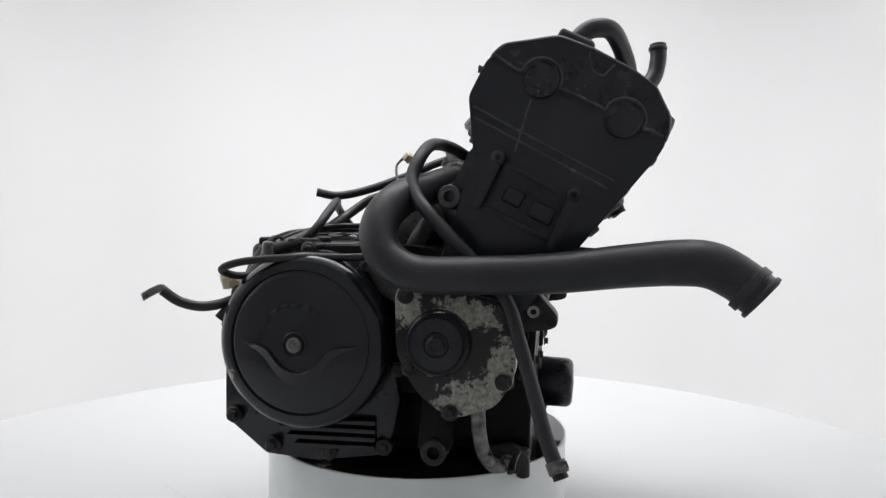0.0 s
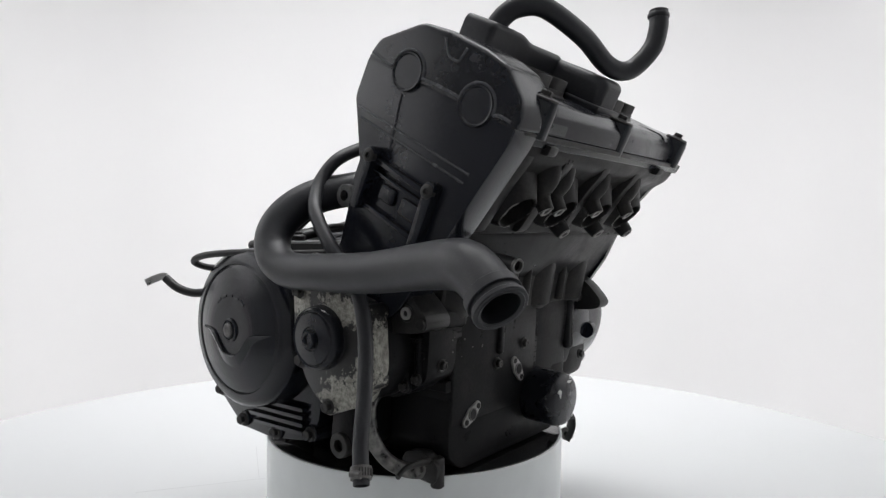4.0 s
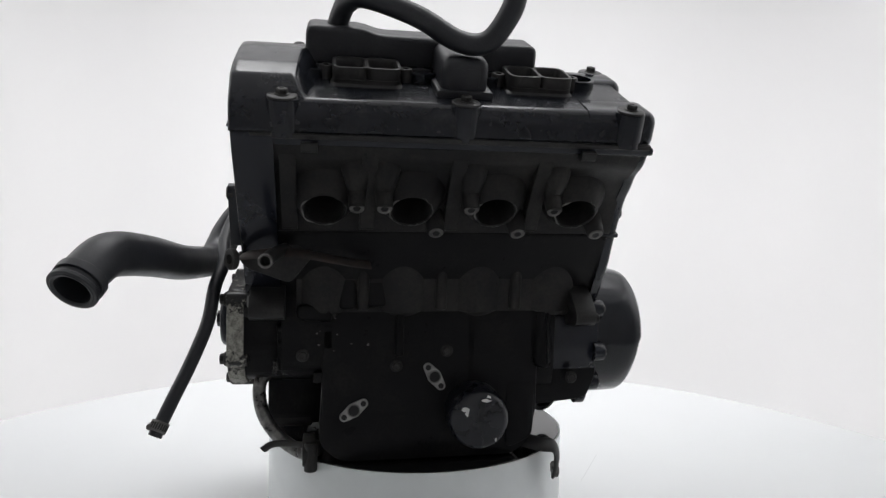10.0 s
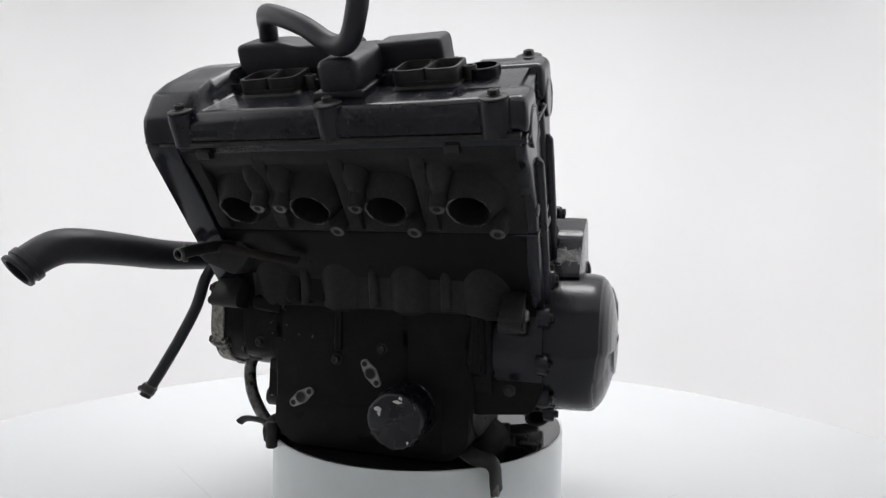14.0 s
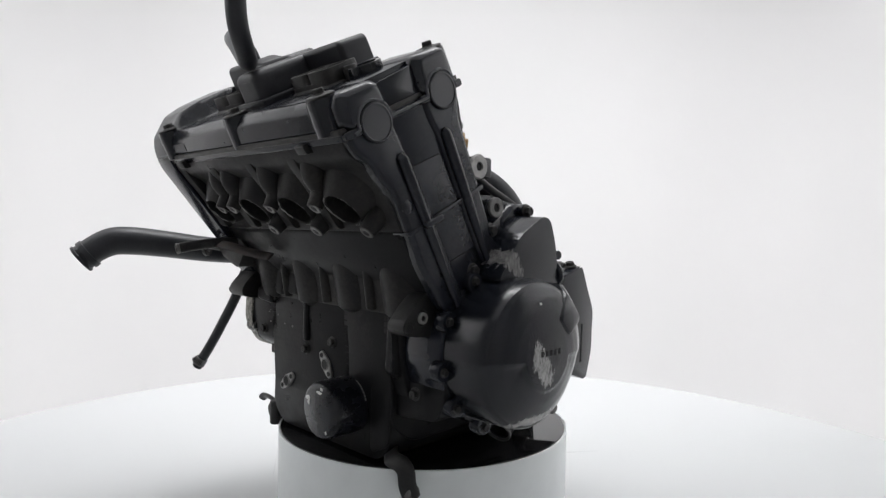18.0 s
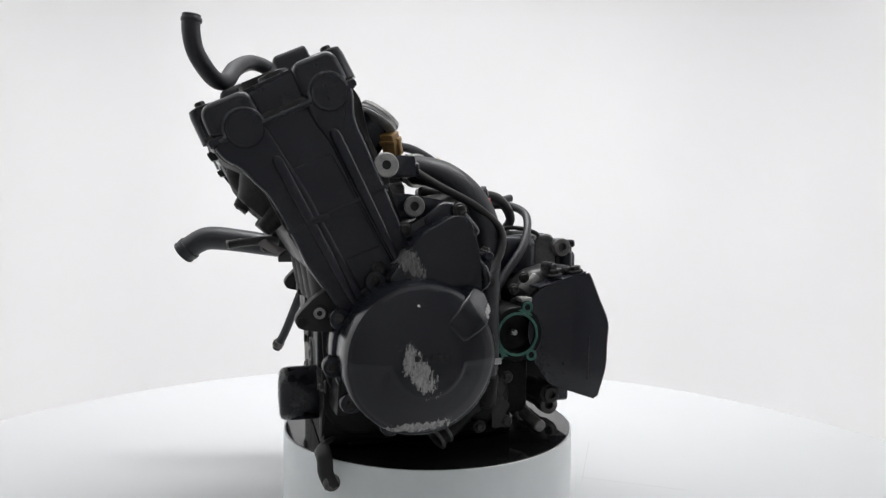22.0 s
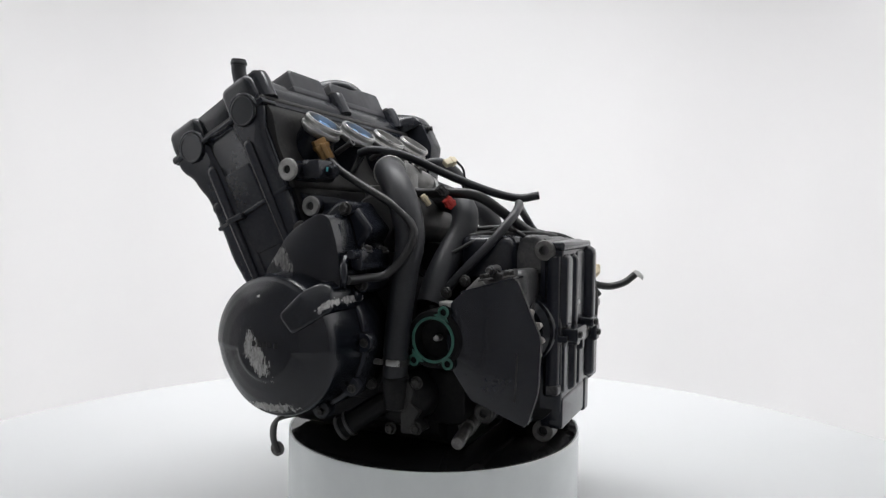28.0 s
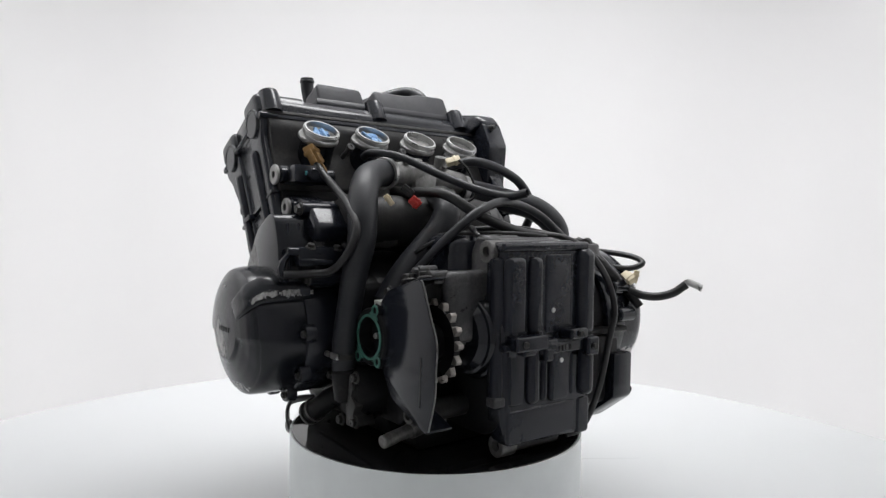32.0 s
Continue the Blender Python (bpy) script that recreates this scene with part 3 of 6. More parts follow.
    lathe(bm, [(0.050, 0), (0.050, 0.006), (0.0485, 0.0085), (0.0465, 0.0090), (0.0455, 0.0110), (0.0455, 0.0150), (0.0440, 0.0172), (0.0415, 0.0176), (0.0405, 0.0200), (0.0405, 0.0240), (0.0390, 0.0262), (0.0360, 0.0266), (0.030, 0.033), (0.014, 0.034)], (-0.128, 0.020, 0.146), (0, 1, 0), 64)
    part("bearing_housing", bm, COVER, gear, "smooth stepped bearing housing")
    # sump
    bm = bmesh.new()
    prism(bm, rounded([(-0.122, 0.098), (0.086, 0.098), (0.093, 0.060), (0.089, 0.036), (0.070, 0.0215), (-0.105, 0.0215), (-0.125, 0.04)], 0.01), -0.06, 0.131, front, 0.004)
    prism(bm, rounded([(-0.13, 0.100), (0.092, 0.100), (0.092, 0.110), (-0.13, 0.110)], 0.002), -0.07, 0.1315, front, 0.002)
    prism(bm, rounded([(-0.105, 0.0196), (0.07, 0.0196), (0.07, 0.05), (-0.105, 0.05)], 0.008), -0.08, 0.10, front, 0.003)
    sump = part("oil_sump", bm, GRIME_SHADE, e, "oily black cast oil sump")
    # pads and columns on the front of the lower case
    for pts, d0, d1, bev in (
            ([(0.090, 0.070), (0.150, 0.076), (0.160, 0.10), (0.160, 0.19), (0.09, 0.20)], 0.03, 0.126, 0.006),
            ([(0.062, 0.028), (0.090, 0.040), (0.092, 0.098), (0.062, 0.098)], 0.110, 0.1330, 0.006)):
        bm = prism(bmesh.new(), rounded(pts, 0.008), d0, d1, front, bev, 3)
        part("case_pad", bm, GRIME_SHADE, case)
    for y, z in ((-0.14, 0.128), (-0.112, 0.168), (-0.05, 0.116), (0.0, 0.13), (0.10, 0.13), (0.12, 0.17), (0.13, 0.10)):
        bolt(case, (0.135, y, z), (1, 0, 0), 0.0045)
    # columns, ledges and ribs of the front casting
    for pts, d0, d1, rr in (
            ([(-0.107, 0.172), (-0.089, 0.172), (-0.089, 0.214), (-0.107, 0.214)], 0.118, 0.1412, 0.004),
            ([(-0.082, 0.174), (-0.060, 0.174), (-0.060, 0.210), (-0.082, 0.210)], 0.118, 0.1405, 0.004),
            ([(-0.146, 0.163), (-0.112, 0.160), (-0.112, 0.178), (-0.146, 0.178)], 0.118, 0.1425, 0.004),
            ([(-0.052, 0.125), (-0.043, 0.125), (-0.043, 0.205), (-0.050, 0.205)], 0.118, 0.1392, 0.003),
            ([(-0.106, 0.031), (-0.008, 0.027), (-0.008, 0.036), (-0.106, 0.040)], 0.090, 0.1295, 0.003),
            ([(0.088, 0.112), (0.108, 0.108), (0.106, 0.196), (0.094, 0.198)], 0.110, 0.1395, 0.006)):
        part("case_rib", soft(bmesh.new(), rounded(pts, rr * 1.6), d0, d1, front, rr), GRIME_SHADE, case)
    for x0, x1, z0, z1, y in ((0.094, 0.103, 0.108, 0.150, -0.168), (0.108, 0.117, 0.104, 0.162, -0.166), (0.121, 0.129, 0.112, 0.158, -0.164), (0.086, 0.130, 0.150, 0.157, -0.165), (0.096, 0.126, 0.170, 0.190, -0.167)):
        part("corner_rib", soft(bmesh.new(), rounded([(x0, z0), (x1, z0), (x1, z1), (x0, z1)], 0.0032), -0.150, y, side, 0.0030), GRIME_SHADE, case)
    for x, z, y in ((0.0985, 0.112, -0.168), (0.1125, 0.110, -0.166), (0.125, 0.118, -0.164), (0.090, 0.178, -0.163)):
        bolt(case, (x, y, z), (0, -1, 0), 0.0042)
    rng = random.Random(7)
    for k in range(9):
        y, z = rng.uniform(-0.130, -0.070), rng.uniform(0.126, 0.166)
        n, w = rng.randint(5, 7), rng.uniform(0.0006, 0.0017)
        pts = [(y + w * rng.uniform(0.5, 1.3) * math.cos(2 * math.pi * q / n), z + w * rng.uniform(0.3, 0.9) * math.sin(2 * math.pi * q / n)) for q in range(n)]
        x = 0.134 + max(0.0, z - 0.12) * 0.0667
        part("paint_chip", prism(bmesh.new(), pts, x - 0.003, x + 0.0004, front), STEEL, case)
    # round boss and its two-hole pipe flange, twice
    for y, z, lean, x in ((-0.091, 0.073, 35, 0.1345), (-0.012, 0.1045, -55, 0.136)):
        bm = lathe(bmesh.new(), [(0.023, -0.02), (0.023, -0.004), (0.021, -0.002), (0.019, -0.002)], (x - 0.002, y, z), (1, 0, 0), 36)
        part("flange_boss", bm, GRIME_SHADE, sump)
        d = Vector((math.cos(radians(lean)), math.sin(radians(lean))))
        k = Vector((-d.y, d.x))
        bm = bmesh.new()
        pts = []
        for s in (1, -1):
            c = Vector((y, z)) + d * 0.0112 * s
            a0 = lean + (0 if s > 0 else 180)
            pts += [(c.x + 0.0048 * math.cos(radians(a0 + a)), c.y + 0.0048 * math.sin(radians(a0 + a))) for a in (-60, -30, 0, 30, 60)]
            m = Vector((y, z)) + k * 0.0072 * s
            pts.append((m.x, m.y))
        prism(bm, pts, x - 0.003, x, front, 0.0006)
        plate = part("pipe_flange", bm, ALLOY, sump, "bare oval pipe flange")
        bm = ring(bmesh.new(), (x - 0.0005, y, z), (1, 0, 0), 0.0064, 0.0052, 0.0014, 24)
        part("port_lip", bm, STEEL, plate)
        # the port's depth is a near-black disc, its shade painted
        bm = lathe(bmesh.new(), [(0.0054, -0.002), (0.0054, 0.0006), (0.0040, 0.0006)], (x, y, z), (1, 0, 0), 24)
        part("port", bm, DARK, plate)
        for s in (1, -1):
            c = Vector((y, z)) + d * 0.0112 * s
            # no holes drilled: near-black discs give their shade
            bm = lathe(bmesh.new(), [(0.0027, -0.002), (0.0027, 0.0006), (0.001, 0.0006)], (x, c.x, c.y), (1, 0, 0), 14)
            part("screw_shade_disc", bm, DARK, plate)
    # lower lugs
    lug(sump, (0.046, -0.183, 0.046), (0, -1, 0), 0.012, 0.006, 0.05, CAST)
    bm = bmesh.new()
    prism(bm, rounded([(0.030, 0.046), (0.036, 0.10), (0.056, 0.10), (0.060, 0.046), (0.046, 0.034)], 0.008), -0.178, -0.12, side, 0.003)
    part("lug_web", bm, GRIME_SHADE, sump)
    for x, y in ((0.108, -0.128), (0.125, -0.132)):
        bm = rod(bmesh.new(), (x, y, 0.040), (x, y, 0.012 if x > 0.12 else 0.022), 0.0065, n=16)
        part("drain_boss", bm, CAST, sump)
    # front mounting eyes
    for y, s, c in ((0.148, 1, (0.142, 0.172)), (-0.191, -1, (0.135, 0.180))):
        bm = bmesh.new()
        prism(bm, rounded([(c[0] + 0.006, c[1] - 0.017), (c[0] + 0.020, c[1] - 0.014), (c[0] + 0.022, c[1] - 0.004), (c[0] + 0.004, c[1] + 0.015), (c[0] - 0.03, c[1] + 0.036), (c[0] - 0.05, c[1] + 0.02), (c[0] - 0.05, c[1] - 0.02)], 0.008), y - 0.003 * s, y - (0.024 if s > 0 else 0.035) * s, side, 0.003)
        arm = part("front_mount", bm, CAST, case)
        bm = rod(bmesh.new(), (c[0], y - 0.012 * s, c[1]), (c[0], y - 0.002 * s, c[1]), 0.0086, n=20)
        part("eye_boss", bm, CAST, arm)
        lug(arm, (c[0], y, c[1]), (0, s, 0), 0.0054, 0.0026, 0.003, ALLOY)
        # near-black rod end gives the shade of a hole in the arm
        bm = rod(bmesh.new(), (c[0] + 0.016, y - 0.004 * s, c[1] - 0.008), (c[0] + 0.016, y + 0.0004 * s, c[1] - 0.008), 0.0045, n=16)
        part("mount_shade_disc", bm, DARK, arm)


crankcase()


# ---- right side: clutch cover and ignition cover ----
def clutch_side():
    e = ENGINE
    bm = bmesh.new()
    ringpts = circle(-0.0725, 0.146, 0.0835, 40, -20, 230)
    flange = ringpts + [(-0.166, 0.112), (-0.166, 0.062), (-0.122, 0.029), (-0.069, 0.026), (-0.004, 0.036), (0.006, 0.06), (0.012, 0.09)]
    prism(bm, flange, -0.140, -0.172, side, 0.003)
    base = part("clutch_cover", bm, COVER, e, "black clutch cover with a raised round lid")
    c = (-0.0725, -0.1765, 0.1468)
    face = [(0.0640, 0.0340), (0.0630, 0.0352), (0.052, 0.0386), (0.042, 0.0412), (0.036, 0.0424), (0.030, 0.0430), (0.022, 0.0432), (0.0005, 0.0432)]
    rows = [(0.0820, -0.012), (0.0815, 0.010), (0.0810, 0.022), (0.0788, 0.0290), (0.0735, 0.0338), (0.066, 0.0352), (0.0650, 0.0338)]
    known_r, known_h = [q[0] for q in reversed(face)], [q[1] for q in reversed(face)]
    rows += [(0.0640 - 0.00155 * k, float(np.interp(0.0640 - 0.00155 * k, known_r, known_h))) for k in range(41)]
    bm = lathe(bmesh.new(), rows, c, (0, -1, 0), 120)
    lid = part("lid", bm, CLUTCHMAT, base, "glossy black round lid")
    lay = turned(face + [(0.066, 0.0350)], -0.0725, 0.1468, -0.1765, -1)
    # winged step across the face, sharp above and run out below
    crest = [(0.0, 0.1203), (0.008, 0.1216), (0.014, 0.1252), (0.020, 0.1312), (0.026, 0.1382), (0.032, 0.1424), (0.040, 0.1441), (0.0575, 0.1450)]
    foot = [(0.0, 0.1060), (0.009, 0.1078), (0.016, 0.1122), (0.023, 0.1195), (0.030, 0.1290), (0.037, 0.1352), (0.046, 0.1400), (0.0578, 0.1440)]
    bm = bmesh.new()
    rows = []
    for f, h in ((0.0, -0.3), (0.03, 0.75), (0.10, 1.0), (0.30, 0.72), (0.65, 0.30), (1.0, -0.12)):
        row = []
        for line in (crest, foot):
            half = [Vector((q[0], q[1], 0)) for q in line]
            row.append(spline([Vector((-q.x, q.y, 0)) for q in reversed(half)][:-1] + half, 6))
        up, down = row
        pts = []
        for p, q in zip(up, down):
            c3 = p.lerp(q, f)
            depth, sgn = lay(c3.x - 0.0705, c3.y + 0.002)
            fade = min(1.0, max(0.0, (0.0575 - abs(c3.x)) / 0.012))
            pts.append(bm.verts.new((c3.x - 0.0705, depth + sgn * (0.0034 * h * fade - 0.0004 * (1 - fade)), c3.y + 0.002)))
        rows.append(pts)
    for p, q in zip(rows, rows[1:]):
        for k in range(len(p) - 1):
            bm.faces.new((p[k], p[k + 1], q[k + 1], q[k]))
    part("winged_step", bm, CLUTCHMAT, lid)
    bm = lathe(bmesh.new(), [(0.0118, 0.038), (0.0118, 0.0444), (0.0108, 0.0452), (0.0098, 0.0452), (0.0094, 0.0440), (0.0088, 0.0440), (0.0084, 0.0456), (0.0005, 0.0458)], c, (0, -1, 0), 36)
    part("filler_boss", bm, PAINT, lid)
    bm = lathe(bmesh.new(), [(0.0068, 0.044), (0.0068, 0.0466), (0.0060, 0.0474), (0.0034, 0.0474), (0.0030, 0.0464), (0.0005, 0.0464)], c, (0, -1, 0), 24)
    part("centre_bolt", bm, STEEL, lid, "dull steel centre bolt")
    # lettering too worn to read, as small bars along an arc
    for k in range(5):
        a = radians(125 - k * 17.5)
        m = Vector((-0.0730 + 0.0340 * math.cos(a), 0, 0.1473 + 0.0340 * math.sin(a)))
        d = Vector((-math.sin(a), 0, math.cos(a)))
        bm = drape(bmesh.new(), [(m.x - d.x * 0.0034, m.z - d.z * 0.0034), (m.x, m.z), (m.x + d.x * 0.0034, m.z + d.z * 0.0034)], 0.0022, 0.0006, lay)
        part("letter_bar", bm, PAINT, lid)
    # lower ribs
    for k in range(4):
        z = 0.066 - 0.0078 * k
        bm = bmesh.new()
        prism(bm, rounded([(-0.112 + 0.008 * k, z - 0.0017), (-0.010, z - 0.0017 + 0.002), (-0.010, z + 0.0022 + 0.002), (-0.115 + 0.008 * k, z + 0.0022)], 0.0015), -0.170, -0.1795, side, 0.0008)
        part("cooling_rib", bm, COVER, base)
    for x, z in ((-0.114, 0.039), (-0.057, 0.0365), (-0.155, 0.066), (-0.160, 0.155), (-0.150, 0.185), (-0.003, 0.045), (0.010, 0.12), (-0.078, 0.229), (-0.02, 0.215)):
        bm = rod(bmesh.new(), (x, -0.150, z), (x, -0.1755, z), 0.0085, n=20)
        b = part("bolt_boss", bm, COVER, base)
        bolt(b, (x, -0.1755, z), (0, -1, 0), 0.0055)
    # ignition plate
    bm = bmesh.new()
    plate = rounded([(0.016, 0.200), (0.045, 0.206), (0.075, 0.196), (0.108, 0.190), (0.120, 0.178), (0.123, 0.130), (0.106, 0.100), (0.070, 0.0875), (0.050, 0.097), (0.034, 0.112), (0.018, 0.142)], 0.010)
    prism(bm, plate, -0.196, -0.212, side, 0.004)
    ign = part("ignition_cover", bm, PULSEMAT, e, "flaking black plate with bare corroded alloy")
    inner = [(0.068 + (p - 0.068) * 0.95, 0.145 + (q - 0.145) * 0.95) for p, q in plate]
    part("backing", prism(bmesh.new(), inner, -0.158, -0.198, side, 0.003), GRIME_SHADE, ign)
    bm = lathe(bmesh.new(), [(0.0318, -0.01), (0.0318, 0.002), (0.0308, 0.0035), (0.0292, 0.0035), (0.0284, 0.0045), (0.0284, 0.0115), (0.0274, 0.0145), (0.0252, 0.0160), (0.0244, 0.0148), (0.0236, 0.0148),
                             (0.0226, 0.0162), (0.011, 0.0182), (0.010, 0.0170), (0.0005, 0.0170)], (0.056, -0.2080, 0.1535), (0, -1, 0), 48)
    cap = part("round_cap", bm, PAINT, ign, "black round cap with a hexagon centre")
    bm = lathe(bmesh.new(), [(0.0085, 0.015), (0.0085, 0.021), (0.0075, 0.022), (0.005, 0.022), (0.0045, 0.020)], (0.056, -0.2080, 0.1535), (0, -1, 0), 6)
    part("hex_plug", bm, PAINT, cap)
    bm = box(bmesh.new(), 0.047, 0.053, 0.1245, 0.1285, -0.205, -0.2172, 0.0006, side)
    part("white_mark", bm, GREY_MARK, ign)
    for x, z in ((0.0665, 0.0935), (0.030, 0.130), (0.112, 0.122), (0.111, 0.180), (0.026, 0.193)):
        bm = rod(bmesh.new(), (x, -0.192, z), (x, -0.214, z), 0.0078, n=18)
        b = part("bolt_boss", bm, PULSEMAT, ign)
        bolt(b, (x, -0.214, z), (0, -1, 0), 0.0052)
    # ribs of bare case left of the plate
    bm = bmesh.new()
    prism(bm, rounded([(-0.02, 0.215), (0.015, 0.228), (0.03, 0.205), (0.016, 0.18), (-0.004, 0.19)], 0.006), -0.15, -0.185, side, 0.003)
    part("case_shoulder", bm, SCUFF, ign)
    # grey water pipe at the lower front corner
    bm = tube(bmesh.new(), [(0.088, -0.172, 0.108), (0.087, -0.184, 0.090), (0.089, -0.181, 0.062), (0.0935, -0.166, 0.039), (0.101, -0.147, 0.026), (0.114, -0.132, 0.024)], 0.0068, n=14, per=6)
    part("water_pipe", bm, PIPE, e, "scuffed grey steel pipe")
    bm = bmesh.new()
    prism(bm, rounded([(0.085, 0.020), (0.128, 0.016), (0.132, 0.034), (0.115, 0.045), (0.09, 0.04)], 0.006), -0.14, -0.128, side, 0.002)
    foot = part("pipe_bracket", bm, CAST, e)
    bolt(foot, (0.110, -0.140, 0.028), (0, -1, 0), 0.0055, STEEL)
    bm = tube(bmesh.new(), [(0.120, -0.136, 0.036), (0.119, -0.156, 0.0385), (0.1176, -0.170, 0.0375), (0.1170, -0.178, 0.0325)], 0.005, n=10, per=4, flat=0.5)
    part("bracket_tab", bm, CAST, foot)


clutch_side()


# ---- left side: alternator, starter drive, sprocket plate ----
def alternator_side():
    e = ENGINE
    bm = bmesh.new()
    prism(bm, circle(0.0595, 0.138, 0.0735, 44), 0.110, 0.160, side, 0.003)
    body = part("alternator_cover", bm, PAINT, e, "black domed alternator cover with scraped paint")
    face = [(0.0635, 0.0570), (0.0600, 0.0590), (0.053, 0.0622), (0.042, 0.0650), (0.030, 0.0668), (0.015, 0.0682), (0.0005, 0.0685)]
    rows = [(0.0700, 0), (0.0696, 0.030), (0.0690, 0.044), (0.0676, 0.0510), (0.0660, 0.0545), (0.0650, 0.0548), (0.0643, 0.0560)] + face
    fine = sorted({round(0.0005 + 0.0016 * k, 4) for k in range(40)}, reverse=True)
    known_r, known_h = [q[0] for q in reversed(rows[6:])], [q[1] for q in reversed(rows[6:])]
    rows = rows[:6] + [(q, float(np.interp(q, known_r, known_h))) for q in fine if q < 0.0645]
    bm = lathe(bmesh.new(), rows, (0.0595, 0.155, 0.138), (0, 1, 0), 120)
    for v in bm.verts:
        # below the bow the face steps back and leans outward
        d = min(0.1362 - v.co.z, math.hypot(v.co.x - 0.058, v.co.z - 0.1400) - 0.0315)
        h = v.co.y - 0.155
        if d > 0 and h > 0.045:
            f = min(1.0, d / 0.003)
            v.co.y -= (0.0016 * f * f * (3 - 2 * f) + 0.11 * d) * min(1.0, (h - 0.045) / 0.010)
    dome = part("dome", bm, ALTMAT, body, "satin black dome with bare scrapes")
    lay = turned(face + [(0.0655, 0.0545), (0.069, 0.044)], 0.0595, 0.138, 0.155, 1)
    for k in range(5):
        x = 0.0690 - 0.0064 * k
        bm = drape(bmesh.new(), [(x, 0.1395), (x, 0.1420), (x, 0.1445)], 0.0024, 0.0005, lay)
        part("letter_bar", bm, DARK, dome)
    bm = lathe(bmesh.new(), [(0.0012, 0), (0.0012, 0.0045)], (0.067, 0.2150, 0.186), (0, 1, 0), 10)
    part("paint_chip", bm, WHITE_MARK, dome)
    # wedge-shaped bulge towards the rear: level with the dome at its tip, falling off past the rim
    rim = rounded([(0.0436, 0.1690), (0.0190, 0.1960), (0.0100, 0.2010), (0.0000, 0.1960), (-0.0060, 0.1770), (0.0080, 0.1640), (0.0275, 0.1515)], 0.005)
    cx = sum(p for p, q in rim) / len(rim)
    cz = sum(q for p, q in rim) / len(rim)

    def depth(p, q):
        r = math.hypot(p - 0.0595, q - 0.138)
        return float(np.interp(r, [0.030, 0.050, 0.062, 0.074, 0.090], [0.2226, 0.2216, 0.2186, 0.2060, 0.1880]))
    rows = [[(p, 0.150, q) for p, q in rim], [(p, depth(p, q) - 0.0045, q) for p, q in rim]]
    for f, d in ((0.96, 0.0018), (0.90, 0.0004), (0.82, 0.0), (0.60, 0.0), (0.35, 0.0), (0.10, 0.0)):
        rows.append([(cx + (p - cx) * f, depth(cx + (p - cx) * f, cz + (q - cz) * f) - d, cz + (q - cz) * f) for p, q in rim])
    part("bulge", loft(bmesh.new(), rows), ALTMAT, body, "scraped wedge-shaped bulge")
    for a in (25, 62, 100, 140, 178, 215, 250, 285, 320, 350):
        x, z = 0.0595 + 0.0690 * math.cos(radians(a)), 0.138 + 0.0690 * math.sin(radians(a))
        bm = lathe(bmesh.new(), [(0.0100, -0.006), (0.0100, 0.0035), (0.0092, 0.0050), (0.0005, 0.0052)], (x + 0.0035 * math.cos(radians(a)), 0.1600, z + 0.0035 * math.sin(radians(a))), (0, 1, 0), 22)
        b = part("bolt_boss", bm, PAINT, body)
        bolt(b, (0.0595 + 0.0745 * math.cos(radians(a)), 0.1650, 0.138 + 0.0745 * math.sin(radians(a))), (0, 1, 0), 0.0036)
    # starter drive cover
    bm = bmesh.new()
    tri = rounded([(0.098, 0.199), (0.086, 0.218), (0.062, 0.2525), (0.022, 0.2755), (0.005, 0.271), (-0.005, 0.234), (-0.008, 0.205), (-0.008, 0.185), (0.04, 0.18)], 0.010)
    prism(bm, tri, 0.110, 0.150, side, 0.003)
    drive = part("starter_cover", bm, TRIMAT, e, "black starter drive cover with a rubbed corner")
    inner = rounded([(0.090, 0.203), (0.080, 0.216), (0.058, 0.2465), (0.024, 0.266), (0.010, 0.263), (0.0005, 0.234), (-0.003, 0.206), (-0.003, 0.19), (0.04, 0.185)], 0.010)
    bm = prism(bmesh.new(), inner, 0.145, 0.187, side, 0.005, 3, 0.96)
    part("raised_face", bm, TRIMAT, drive)
    for x, z in ((0.0120, 0.2690), (-0.0055, 0.2225), (0.066, 0.2500), (0.090, 0.213), (-0.007, 0.196)):
        bm = rod(bmesh.new(), (x, 0.115, z), (x, 0.158, z), 0.0075, n=18)
        b = part("bolt_boss", bm, PAINT, drive)
        bolt(b, (x, 0.158, z), (0, 1, 0), 0.005)
    for y in (0.176, 0.164):
        bm = rod(bmesh.new(), (-0.0012, y, 0.206), (0.0085, y - 0.002, 0.254), 0.0022, 0.0018, n=14)
        part("cover_rib", bm, PAINT, drive)
    # rounded housing behind the cover, round the starter's nose
    outline = rounded([(0.048, 0.260), (0.0265, 0.2775), (0.0105, 0.2765), (-0.0122, 0.2520), (-0.0122, 0.2460), (-0.0015, 0.2310), (0.020, 0.205)], 0.006)
    part("starter_housing", soft(bmesh.new(), outline, 0.098, 0.152, side, 0.006, 0.004), PAINT, drive)
    # starter motor
    bm = lathe(bmesh.new(), [(0.020, 0), (0.028, 0.004), (0.0295, 0.012), (0.0295, 0.175), (0.0290, 0.178), (0.0285, 0.190), (0.024, 0.198), (0.012, 0.200)], (0.007, -0.085, 0.258), (0, 1, 0), 40)
    motor = part("starter_motor", bm, CAST, e, "dull black starter motor with a scuffed end")
    bm = lathe(bmesh.new(), [(0.0297, 0), (0.0302, 0.003), (0.0300, 0.026), (0.0285, 0.036), (0.0245, 0.050), (0.0205, 0.060), (0.010, 0.064)], (0.009, 0.048, 0.257), (0, 1, 0), 40)
    part("end_cap", bm, surface("scuffed_cap", (0.060, 0.060, 0.061), (0.115, 0.114, 0.112), 0.48, scale=40, fine=300, bump=0.25, dust=(0.24, 0.235, 0.23), dust_amount=0.62), motor, "scuffed grey end cap")
